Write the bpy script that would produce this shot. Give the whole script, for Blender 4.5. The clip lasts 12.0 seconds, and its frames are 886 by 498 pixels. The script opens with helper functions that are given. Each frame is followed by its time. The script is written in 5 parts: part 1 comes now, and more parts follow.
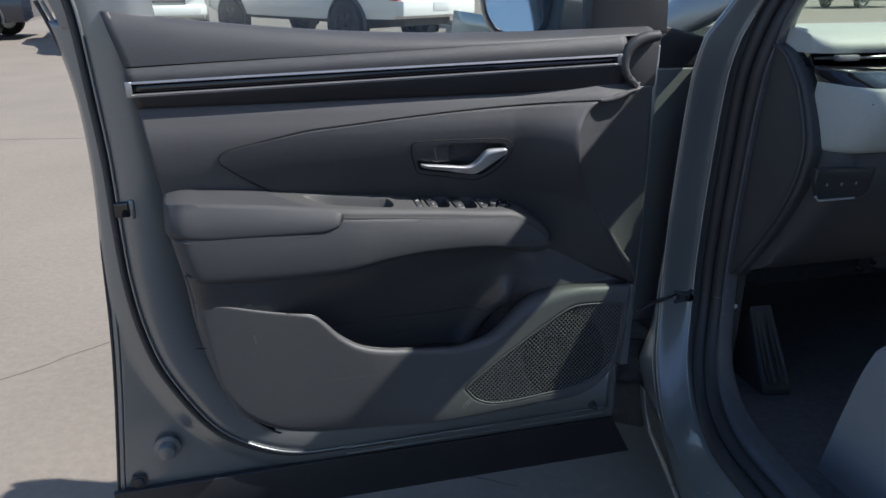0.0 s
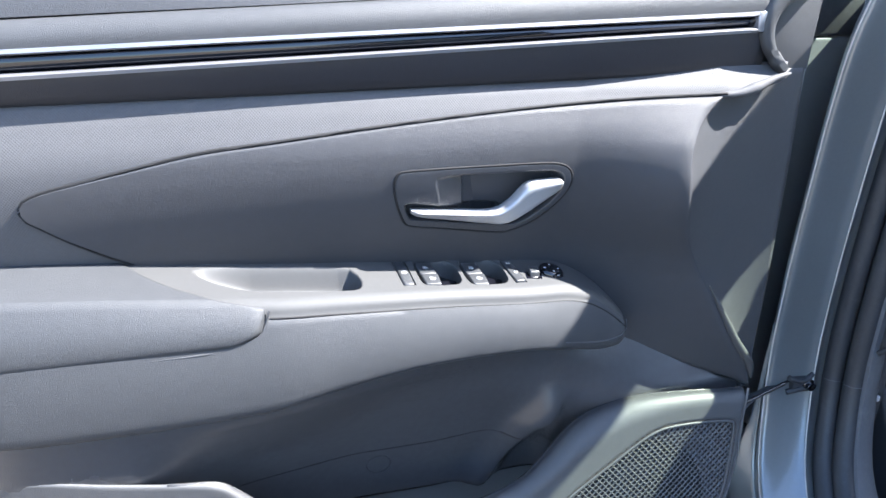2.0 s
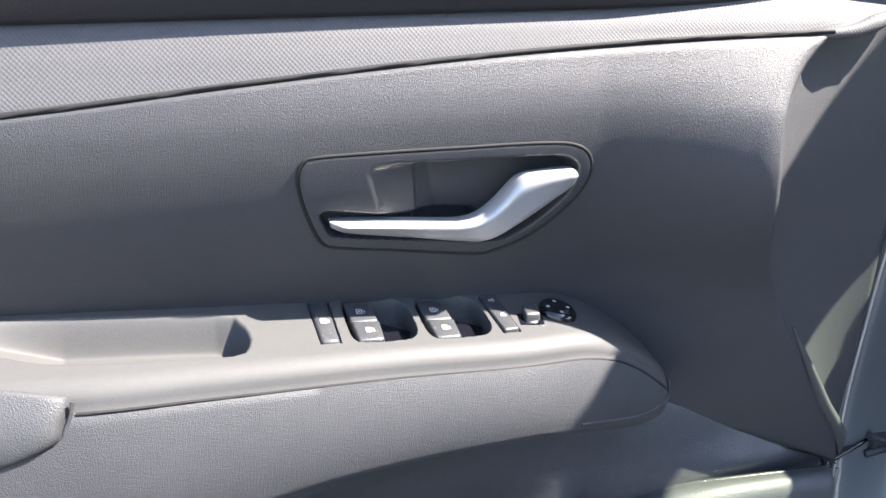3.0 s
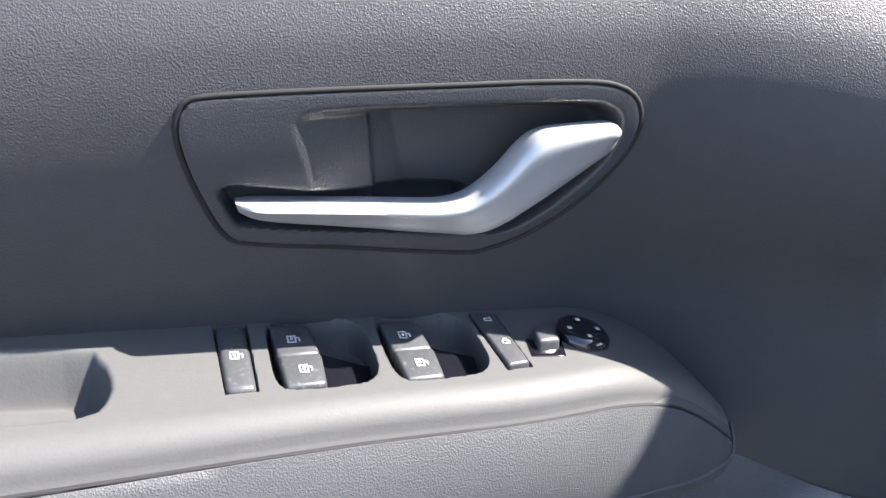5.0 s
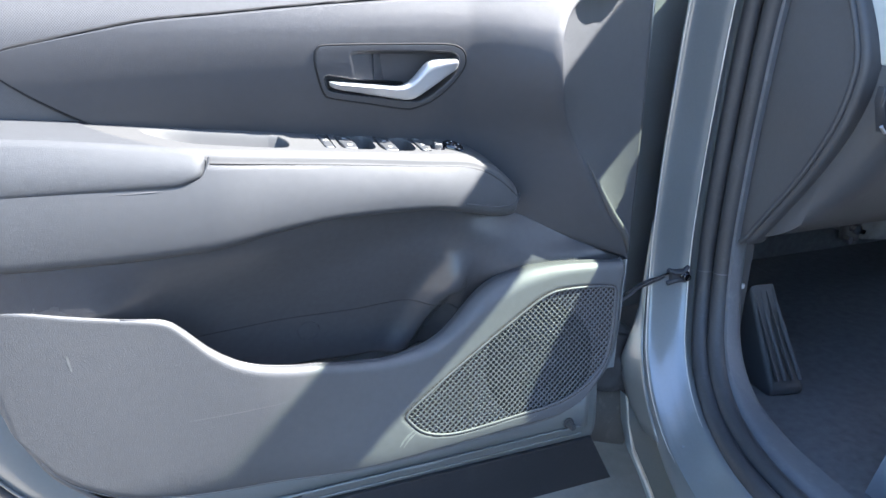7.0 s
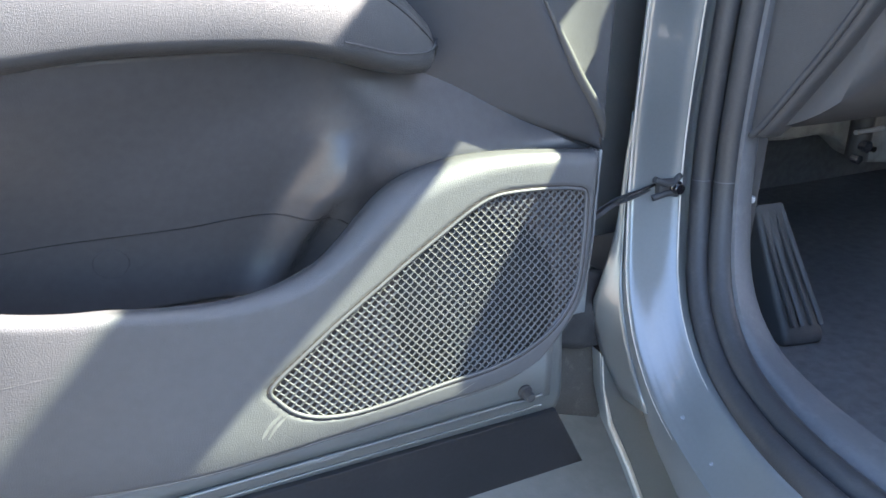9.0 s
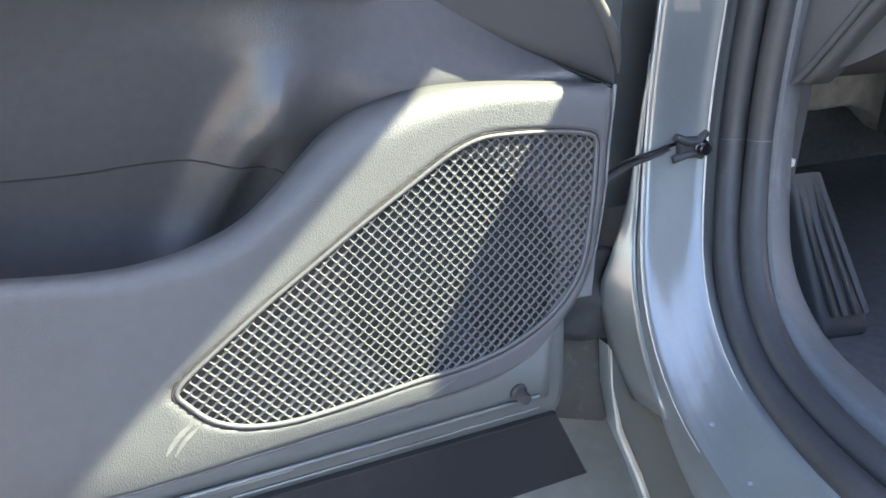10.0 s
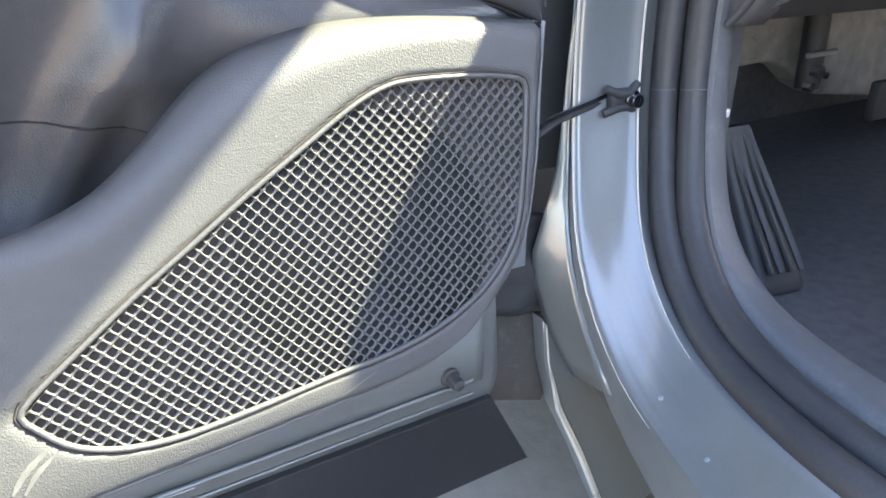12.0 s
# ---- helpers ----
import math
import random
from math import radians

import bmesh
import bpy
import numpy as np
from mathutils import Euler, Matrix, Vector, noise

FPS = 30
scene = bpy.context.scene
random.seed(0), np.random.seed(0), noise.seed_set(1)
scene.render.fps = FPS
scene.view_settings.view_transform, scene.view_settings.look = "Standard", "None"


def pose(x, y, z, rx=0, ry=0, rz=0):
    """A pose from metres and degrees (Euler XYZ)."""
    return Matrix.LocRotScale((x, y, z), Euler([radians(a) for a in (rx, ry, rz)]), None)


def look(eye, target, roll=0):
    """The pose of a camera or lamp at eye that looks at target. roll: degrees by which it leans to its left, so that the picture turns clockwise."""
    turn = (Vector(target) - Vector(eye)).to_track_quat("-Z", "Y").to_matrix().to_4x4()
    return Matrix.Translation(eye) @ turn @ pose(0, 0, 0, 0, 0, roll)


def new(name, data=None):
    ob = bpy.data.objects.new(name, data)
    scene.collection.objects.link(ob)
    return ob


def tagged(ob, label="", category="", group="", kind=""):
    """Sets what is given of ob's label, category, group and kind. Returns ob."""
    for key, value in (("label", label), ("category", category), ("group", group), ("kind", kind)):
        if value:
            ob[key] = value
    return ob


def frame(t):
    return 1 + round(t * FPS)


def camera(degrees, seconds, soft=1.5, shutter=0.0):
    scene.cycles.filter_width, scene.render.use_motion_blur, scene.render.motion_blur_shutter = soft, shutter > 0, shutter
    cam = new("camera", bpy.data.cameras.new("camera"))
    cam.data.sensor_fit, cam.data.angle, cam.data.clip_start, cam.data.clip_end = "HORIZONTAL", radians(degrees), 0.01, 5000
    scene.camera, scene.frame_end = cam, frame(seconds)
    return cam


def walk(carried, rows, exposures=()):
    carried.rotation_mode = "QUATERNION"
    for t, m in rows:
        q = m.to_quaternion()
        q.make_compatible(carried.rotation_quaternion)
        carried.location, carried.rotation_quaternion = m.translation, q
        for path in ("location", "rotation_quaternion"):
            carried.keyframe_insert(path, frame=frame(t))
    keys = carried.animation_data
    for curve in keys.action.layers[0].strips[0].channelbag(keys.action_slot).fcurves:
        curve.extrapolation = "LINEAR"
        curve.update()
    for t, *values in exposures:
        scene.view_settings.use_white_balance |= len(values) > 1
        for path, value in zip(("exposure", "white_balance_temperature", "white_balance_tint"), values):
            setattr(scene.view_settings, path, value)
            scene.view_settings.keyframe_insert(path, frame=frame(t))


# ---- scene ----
cam = camera(62.6, 12.0)
PATH = [
    (0, (-0.257, -1.21, 1.235), (0.191, 0.609, 0.535), 0.1),
    (1, (-0.219, -0.913, 1.213), (0.254, 0.892, 0.493), 0.5),
    (1.5, (-0.202, -0.799, 1.196), (0.288, 0.989, 0.448), 0.6),
    (2, (-0.154, -0.655, 1.164), (0.358, 1.122, 0.402), 0.6),
    (2.5, (-0.109, -0.551, 1.137), (0.402, 1.219, 0.359), 0.4),
    (3, (-0.056, -0.418, 1.08), (0.483, 1.353, 0.323), 0.3),
    (3.2, (-0.032, -0.377, 1.08), (0.463, 1.371, 0.245), 0.5),
    (4.8, (-0.01, -0.285, 1.022), (0.557, 1.473, 0.257), 0.5),
    (5.2, (-0.008, -0.285, 1.024), (0.556, 1.472, 0.251), 0.7),
    (5.5, (-0.024, -0.309, 1.023), (0.589, 1.461, 0.322), 0.9),
    (5.7, (-0.037, -0.382, 1.053), (0.524, 1.388, 0.31), 0.9),
    (6, (-0.094, -0.556, 1.079), (0.492, 1.212, 0.349), 1.2),
    (6.5, (-0.15, -0.736, 1.099), (0.475, 1.025, 0.386), 1.2),
    (7, (-0.187, -0.835, 1.047), (0.504, 0.907, 0.348), 1.0),
    (7.5, (-0.17, -0.814, 0.984), (0.565, 0.91, 0.285), 0.5),
    (7.7, (-0.151, -0.792, 0.966), (0.588, 0.924, 0.253), 0.3),
    (9.3, (0.008, -0.558, 0.827), (0.793, 1.117, 0.067), 0.4),
    (9.5, (0.023, -0.538, 0.809), (0.81, 1.139, 0.054), 0.3),
    (10, (0.057, -0.487, 0.772), (0.838, 1.188, 0.007), 0.6),
    (10.5, (0.08, -0.451, 0.75), (0.851, 1.227, -0.018), 0.5),
    (11, (0.094, -0.426, 0.739), (0.854, 1.253, -0.037), 0.7),
    (11.5, (0.093, -0.424, 0.736), (0.893, 1.231, -0.052), 0.7),
    (12, (0.092, -0.427, 0.734), (1.051, 1.130, -0.076), 0.2),
]
EXPO = [(0.0, 0.78, 6200, 10), (0.5, 1.74, 6100, 10), (1.0, 2.23, 6000, 10), (1.5, 2.31, 6000, 10), (2.0, 2.85, 6000, 10), (3.0, 2.78, 6650, 12), (5.5, 2.66, 6350, 10), (6.5, 3.03, 6000, 9), (7.5, 3.30, 6200, 10), (9.5, 3.75, 7000, 12), (10.5, 3.87, 7500, 14), (12.0, 4.02, 7600, 15)]
walk(cam, [(t, look(eye, target, roll)) for t, eye, target, roll in PATH], EXPO)

# ---- light: clear sky and a high sun from the passenger side ----
SUN = Vector((1.0, -0.30, 1.165)).normalized()
world = bpy.data.worlds.new("sky")
scene.world = world
world.use_nodes = True
wn = world.node_tree.nodes
sky = wn.new("ShaderNodeTexSky")
sky.sky_type = "NISHITA"
sky.sun_disc = False
sky.ozone_density = 3.0
sky.dust_density = 1.2
sky.sun_elevation = math.asin(SUN.z)
sky.sun_rotation = math.atan2(SUN.x, SUN.y)
world.node_tree.links.new(sky.outputs[0], wn["Background"].inputs[0])
wn["Background"].inputs[1].default_value = 0.10
sun = new("sun", bpy.data.lights.new("sun", "SUN"))
sun.data.energy = 4.5
sun.data.angle = radians(0.53)
sun.data.color = (1.0, 0.94, 0.86)
sun.matrix_world = look(SUN * 20, (0, 0, 0))


# ---- materials ----
def material(name, color, rough=0.5, metal=0.0, vary=0.15, scale=6.0, bump=None, spec=0.5, coat=0.0, dirt=None, wear=0.08):
    """bump: (kind, cells per metre, depth in metres). dirt: (colour, amount, scale)."""
    m = bpy.data.materials.new(name)
    m.use_nodes = True
    nt = m.node_tree
    n, link = nt.nodes, nt.links.new
    b = n["Principled BSDF"]
    b.inputs["Roughness"].default_value = rough
    b.inputs["Metallic"].default_value = metal
    b.inputs["Specular IOR Level"].default_value = spec
    b.inputs["Coat Weight"].default_value = coat
    b.inputs["Coat Roughness"].default_value = 0.04
    co = n.new("ShaderNodeTexCoord").outputs["Object"]
    t1 = n.new("ShaderNodeTexNoise")
    t1.inputs["Scale"].default_value, t1.inputs["Detail"].default_value = scale, 6
    link(co, t1.inputs["Vector"])
    t2 = n.new("ShaderNodeTexNoise")
    t2.inputs["Scale"].default_value, t2.inputs["Detail"].default_value = scale * 25, 4
    link(co, t2.inputs["Vector"])
    add = n.new("ShaderNodeMath")
    add.operation = "ADD"
    link(t1.outputs["Fac"], add.inputs[0])
    link(t2.outputs["Fac"], add.inputs[1])
    ramp = n.new("ShaderNodeMapRange")
    ramp.inputs["From Min"].default_value, ramp.inputs["From Max"].default_value = 0.6, 1.4
    ramp.inputs["To Min"].default_value, ramp.inputs["To Max"].default_value = 1 - vary, 1 + vary
    link(add.outputs[0], ramp.inputs["Value"])
    mul = n.new("ShaderNodeMix")
    mul.data_type, mul.blend_type = "RGBA", "MULTIPLY"
    mul.inputs["Factor"].default_value = 1
    mul.inputs["A"].default_value = (*color, 1)
    link(ramp.outputs[0], mul.inputs["B"])
    out = mul.outputs["Result"]
    if dirt:
        t3 = n.new("ShaderNodeTexNoise")
        t3.inputs["Scale"].default_value, t3.inputs["Detail"].default_value = dirt[2], 8
        t3.inputs["Roughness"].default_value = 0.7
        link(co, t3.inputs["Vector"])
        r3 = n.new("ShaderNodeMapRange")
        r3.inputs["From Min"].default_value, r3.inputs["From Max"].default_value = 0.55, 0.8
        r3.inputs["To Max"].default_value = dirt[1]
        link(t3.outputs["Fac"], r3.inputs["Value"])
        mx = n.new("ShaderNodeMix")
        mx.data_type = "RGBA"
        link(r3.outputs[0], mx.inputs["Factor"])
        link(out, mx.inputs["A"])
        mx.inputs["B"].default_value = (*dirt[0], 1)
        out = mx.outputs["Result"]
    link(out, b.inputs["Base Color"])
    rr = n.new("ShaderNodeMapRange")
    rr.inputs["To Min"].default_value, rr.inputs["To Max"].default_value = max(rough - wear, 0.02), min(rough + wear, 1)
    link(t1.outputs["Fac"], rr.inputs["Value"])
    link(rr.outputs[0], b.inputs["Roughness"])
    if bump:
        kind, cells, depth = bump
        if kind == "grain":
            v = n.new("ShaderNodeTexVoronoi")
            v.feature = "SMOOTH_F1"
            v.inputs["Smoothness"].default_value = 0.25
            v.inputs["Scale"].default_value = cells
            warp = n.new("ShaderNodeTexNoise")
            warp.inputs["Scale"].default_value = cells * 0.6
            link(co, warp.inputs["Vector"])
            wm = n.new("ShaderNodeMix")
            wm.data_type, wm.blend_type = "RGBA", "LINEAR_LIGHT"
            wm.inputs["Factor"].default_value = 0.8 / cells
            link(co, wm.inputs["A"])
            link(warp.outputs["Color"], wm.inputs["B"])
            link(wm.outputs["Result"], v.inputs["Vector"])
            h = v.outputs["Distance"]
        elif kind == "weave":
            sep = n.new("ShaderNodeSeparateXYZ")
            link(co, sep.inputs[0])
            waves = []
            for axis, count in ((0, cells), (2, cells * 0.87)):
                k = n.new("ShaderNodeMath")
                k.operation = "MULTIPLY"
                k.inputs[1].default_value = 2 * math.pi * count
                link(sep.outputs[axis], k.inputs[0])
                s = n.new("ShaderNodeMath")
                s.operation = "COSINE"
                link(k.outputs[0], s.inputs[0])
                waves.append(s)
            both = n.new("ShaderNodeMath")
            both.operation = "MULTIPLY_ADD"
            both.use_clamp = True
            link(waves[0].outputs[0], both.inputs[0])
            link(waves[1].outputs[0], both.inputs[1])
            both.inputs[2].default_value = 0.35
            h = both.outputs[0]
        else:
            v = n.new("ShaderNodeTexNoise")
            v.inputs["Scale"].default_value, v.inputs["Detail"].default_value = cells, 5
            link(co, v.inputs["Vector"])
            h = v.outputs["Fac"]
        bp = n.new("ShaderNodeBump")
        bp.inputs["Distance"].default_value = depth
        bp.inputs["Strength"].default_value = 1.0
        link(h, bp.inputs["Height"])
        link(bp.outputs[0], b.inputs["Normal"])
    return m


def glass(name, tint, gloss=0.08):
    m = bpy.data.materials.new(name)
    m.use_nodes = True
    nt = m.node_tree
    n = nt.nodes
    n.remove(n["Principled BSDF"])
    tr, gl, mix = n.new("ShaderNodeBsdfTransparent"), n.new("ShaderNodeBsdfGlossy"), n.new("ShaderNodeMixShader")
    tr.inputs[0].default_value = (*tint, 1)
    gl.inputs["Roughness"].default_value = 0.01
    mix.inputs[0].default_value = gloss
    nt.links.new(tr.outputs[0], mix.inputs[1])
    nt.links.new(gl.outputs[0], mix.inputs[2])
    nt.links.new(mix.outputs[0], n["Material Output"].inputs[0])
    return m


LEATHER = material("grained_vinyl", (0.050, 0.052, 0.056), 0.54, 0, 0.08, 4, ("grain", 1350, 0.00021), 0.4)
PLASTIC = material("moulded_plastic", (0.070, 0.071, 0.074), 0.5, 0, 0.08, 5, ("grain", 900, 0.0002))
SMOOTHP = material("satin_plastic", (0.066, 0.066, 0.066), 0.6, 0, 0.06, 9, ("noise", 900, 0.0001), 0.35)
INSERT = material("grained_insert_vinyl", (0.050, 0.051, 0.056), 0.5, 0, 0.08, 4, ("grain", 1450, 0.00021), 0.35)
WALLP = material("pocket_plastic", (0.056, 0.056, 0.060), 0.25, 0, 0.1, 5, ("grain", 900, 0.00012))
GRILLEP = material("grille_plastic", (0.125, 0.126, 0.128), 0.36, 0, 0.06, 9, ("noise", 900, 0.0001))
SWITCHP = material("switch_plastic", (0.046, 0.048, 0.052), 0.38, 0, 0.12, 9, ("noise", 1500, 0.0001), 0.5, 0, ((0.3, 0.3, 0.29), 0.45, 420))
TRIMP = material("blue_grey_trim", (0.10, 0.105, 0.115), 0.5, 0, 0.12, 9, ("grain", 900, 0.0002), 0.5, 0, ((0.35, 0.35, 0.35), 0.22, 35))
BEZELP = material("fine_grained_bezel_plastic", (0.044, 0.046, 0.052), 0.40, 0, 0.08, 8, ("grain", 1500, 0.00016))
DARKP = material("dark_plastic", (0.05, 0.051, 0.055), 0.5, 0, 0.1, 8, ("grain", 1100, 0.0002))
TEXTILE = material("woven_textile", (0.072, 0.072, 0.076), 0.7, 0, 0.1, 12, ("weave", 400, 0.00012))
GLOSSB = material("piano_black", (0.006, 0.006, 0.009), 0.06, 0, 0.05, 5, None, 0.5, 0.6)
SATIN = material("satin_metal", (0.42, 0.42, 0.43), 0.33, 0.4, 0.05, 20, ("noise", 2500, 0.00003))
TRIMM = material("dull_trim_metal", (0.34, 0.34, 0.36), 0.38, 0.7, 0.05, 20)
CHROME = material("bright_trim", (0.55, 0.56, 0.62), 0.2, 1.0, 0.05, 20)
PAINT = material("grey_car_paint", (0.215, 0.23, 0.238), 0.34, 0.5, 0.04, 9, None, 0.5, 0.7, None, 0.02)
RUBBER = material("rubber_seal", (0.036, 0.037, 0.041), 0.5, 0, 0.2, 14, ("noise", 500, 0.0002), 0.5, 0, ((0.2, 0.2, 0.2), 0.15, 60))
SKIRTP = material("black_skirt_plastic", (0.020, 0.022, 0.027), 0.42, 0, 0.2, 8, ("noise", 600, 0.0001), 0.5, 0, ((0.12, 0.12, 0.12), 0.15, 30))
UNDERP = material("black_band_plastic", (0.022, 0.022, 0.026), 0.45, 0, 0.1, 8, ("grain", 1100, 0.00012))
LINER = material("dusty_liner", (0.085, 0.080, 0.076), 0.8, 0, 0.3, 20, ("noise", 300, 0.0006), 0.4, 0, ((0.3, 0.28, 0.25), 0.4, 50))
CONCRETE = material("concrete", (0.205, 0.180, 0.150), 0.9, 0, 0.14, 1.3, ("noise", 60, 0.002), 0.3, 0, ((0.25, 0.22, 0.19), 0.3, 3))
CARPET = material("carpet", (0.145, 0.15, 0.16), 0.95, 0, 0.3, 60, ("noise", 1500, 0.002), 0.2)
FELT = material("grey_felt", (0.35, 0.34, 0.32), 0.95, 0, 0.35, 30, ("noise", 500, 0.003), 0.2, 0, ((0.1, 0.09, 0.09), 0.6, 40))
DASH = material("light_dash_vinyl", (0.40, 0.425, 0.41), 0.6, 0, 0.06, 5, ("grain", 700, 0.0003))
SEATC = material("grey_seat_cloth", (0.26, 0.27, 0.29), 0.8, 0, 0.08, 10, ("noise", 900, 0.0006))
WHITEP = material("white_car_paint", (0.72, 0.72, 0.70), 0.3, 0, 0.05, 3, None, 0.5, 0.8, ((0.4, 0.3, 0.2), 0.35, 3))
NAVYP = material("dark_car_paint", (0.02, 0.025, 0.04), 0.25, 0.2, 0.05, 3, None, 0.5, 1.0)
TYRE = material("tyre_rubber", (0.02, 0.02, 0.02), 0.8, 0, 0.2, 20, ("noise", 90, 0.002))
ALLOY = material("alloy", (0.5, 0.5, 0.5), 0.35, 0.9, 0.1, 10)
ICON = material("white_print", (0.55, 0.55, 0.55), 0.6, 0, 0.03, 50)
CONE = material("speaker_cone", (0.008, 0.008, 0.009), 0.8, 0, 0.2, 60)
HOLE = material("speaker_cloth", (0.040, 0.032, 0.030), 0.9, 0, 0.2, 60, ("noise", 900, 0.0005))
# pale diffuse colour that stands in for highlights on painted edges
EDGEP = material("pale_highlight", (0.50, 0.47, 0.43), 0.3, 0, 0.25, 30)
DROP = material("water_mark", (0.22, 0.24, 0.26), 0.2, 0, 0.1, 300)
SCUFF = material("pale_scuff", (0.125, 0.125, 0.122), 0.6, 0, 0.3, 90)
MIRROR = material("mirror", (0.85, 0.87, 0.9), 0.02, 1.0, 0.01, 3)
LAMPR = material("red_lens", (0.35, 0.02, 0.02), 0.2, 0, 0.05, 9)
WINDOW = glass("side_glass", (0.90, 0.94, 0.92))
SCREEN = glass("windscreen_glass", (0.88, 0.94, 0.86))
DARKGLASS = glass("privacy_glass", (0.12, 0.14, 0.15))


# ---- mesh helpers ----
def add_mesh(name, verts, faces, mat, parent=None, label="", smooth=35, thick=0.0, off=-1.0):
    me = bpy.data.meshes.new(name)
    me.from_pydata([tuple(map(float, v)) for v in verts], [], faces)
    me.materials.append(mat)
    bm = bmesh.new()
    bm.from_mesh(me)
    bmesh.ops.remove_doubles(bm, verts=bm.verts, dist=1e-6)
    bmesh.ops.recalc_face_normals(bm, faces=bm.faces) if not thick else None
    bm.to_mesh(me)
    bm.free()
    me.polygons.foreach_set("use_smooth", [True] * len(me.polygons))
    me.set_sharp_from_angle(angle=radians(smooth))
    ob = new(name, me)
    if thick:
        s = ob.modifiers.new("thickness", "SOLIDIFY")
        s.thickness, s.offset = thick, off
    if parent:
        ob.parent = parent
    if label:
        ob["label"] = label
    return ob


def part(name, bm, mat, parent, label="", smooth=35):
    me = bpy.data.meshes.new(name)
    bm.to_mesh(me)
    bm.free()
    me.materials.append(mat)
    me.polygons.foreach_set("use_smooth", [True] * len(me.polygons))
    me.set_sharp_from_angle(angle=radians(smooth))
    ob = new(name, me)
    ob.parent = parent
    if label:
        ob["label"] = label
    return ob


def thing(name, at, label, category, group="", kind=""):
    ob = new(name)
    ob.location = at
    ob.empty_display_size = 0.05
    return tagged(ob, label, category, group, kind)


def parent_place(p):
    v = Vector(p.location)
    while p.parent:
        p = p.parent
        v = v + Vector(p.location)
    return v


def grid_faces(nu, nv, flip=False, wrap=False):
    f = []
    for i in range(nu - 1):
        for j in range(nv if wrap else nv - 1):
            k = (j + 1) % nv
            q = (i * nv + j, (i + 1) * nv + j, (i + 1) * nv + k, i * nv + k)
            f.append(q[::-1] if flip else q)
    return f


def table(*pairs):
    """A smooth curve through (x, value) pairs."""
    xs = np.array([p[0] for p in pairs], float)
    ys = np.array([p[1] for p in pairs], float)
    d = np.gradient(ys, xs) if len(xs) > 2 else np.full(len(xs), (ys[-1] - ys[0]) / (xs[-1] - xs[0]))
    s = np.diff(ys) / np.diff(xs)
    for i in range(1, len(xs) - 1):
        if s[i - 1] * s[i] <= 0:
            d[i] = 0
        else:
            d[i] = np.sign(s[i]) * min(abs(d[i]), 3 * abs(s[i - 1]), 3 * abs(s[i]))
    if len(xs) > 2:
        d[0], d[-1] = s[0], s[-1]

    def f(x):
        x = np.clip(x, xs[0], xs[-1])
        i = np.clip(np.searchsorted(xs, x) - 1, 0, len(xs) - 2)
        h = xs[i + 1] - xs[i]
        t = (x - xs[i]) / h
        return ((1 + 2 * t) * (1 - t) ** 2 * ys[i] + t * (1 - t) ** 2 * h * d[i]
                + t * t * (3 - 2 * t) * ys[i + 1] + t * t * (t - 1) * h * d[i + 1])
    return f


def spline(pts, n, closed=False):
    """n points along a smooth curve through pts."""
    p = np.array(pts, float)
    q = np.vstack([p, p[:1]]) if closed else p
    s = np.r_[0, np.cumsum(np.linalg.norm(np.diff(q, axis=0), axis=1))]
    m = len(q)
    t = np.linspace(0, s[-1], n + 1)[:-1] if closed else np.linspace(0, s[-1], n)
    out = []
    for v in t:
        i = min(max(int(np.searchsorted(s, v)) - 1, 0), m - 2)
        a = (v - s[i]) / (s[i + 1] - s[i])
        if closed:
            k = [(i - 1) % (m - 1), i, i + 1, (i + 2) % (m - 1)]
        else:
            k = [max(i - 1, 0), i, i + 1, min(i + 2, m - 1)]
        p0, p1, p2, p3 = q[k[0]], q[k[1]], q[k[2]], q[k[3]]
        out.append(0.5 * (2 * p1 + (p2 - p0) * a + (2 * p0 - 5 * p1 + 4 * p2 - p3) * a ** 2 + (3 * p1 - p0 - 3 * p2 + p3) * a ** 3))
    return np.array(out)


def resample(pts, n):
    p = np.array(pts, float)
    s = np.r_[0, np.cumsum(np.linalg.norm(np.diff(p, axis=0), axis=1))]
    t = np.linspace(0, s[-1], n)
    return np.stack([np.interp(t, s, p[:, k]) for k in range(p.shape[1])], 1)


def coons(bottom, top, left, right, nu, nv):
    """Points [u][v] of a patch between four curves; left and right run upward."""
    b, t, l, r = resample(bottom, nu), resample(top, nu), resample(left, nv), resample(right, nv)
    u, v = np.linspace(0, 1, nu)[:, None, None], np.linspace(0, 1, nv)[None, :, None]
    return ((1 - v) * b[:, None] + v * t[:, None] + (1 - u) * l[None] + u * r[None]
            - ((1 - u) * (1 - v) * b[0] + u * (1 - v) * b[-1] + (1 - u) * v * t[0] + u * v * t[-1]))


def tube_data(pts, r, n=8, closed=False, flat=1.0):
    p = np.array(pts, float)
    m = len(p)
    rr = np.broadcast_to(r, (m,))
    verts = []
    for i in range(m):
        a, c = p[(i - 1) % m if closed else max(i - 1, 0)], p[(i + 1) % m if closed else min(i + 1, m - 1)]
        d = Vector(c - a).normalized()
        side = d.cross(Vector((0, 1, 0)))
        if side.length < 1e-3:
            side = d.cross(Vector((1, 0, 0)))
        side.normalize()
        up = side.cross(d)
        for k in range(n):
            w = 2 * math.pi * k / n
            verts.append(Vector(p[i]) + side * (rr[i] * math.cos(w)) + up * (rr[i] * flat * math.sin(w)))
    faces = grid_faces(m, n, wrap=True)
    if closed:
        faces += [((m - 1) * n + j, j, (j + 1) % n, (m - 1) * n + (j + 1) % n) for j in range(n)]
    else:
        faces += [tuple(range(n))[::-1], tuple((m - 1) * n + j for j in range(n))]
    return verts, faces


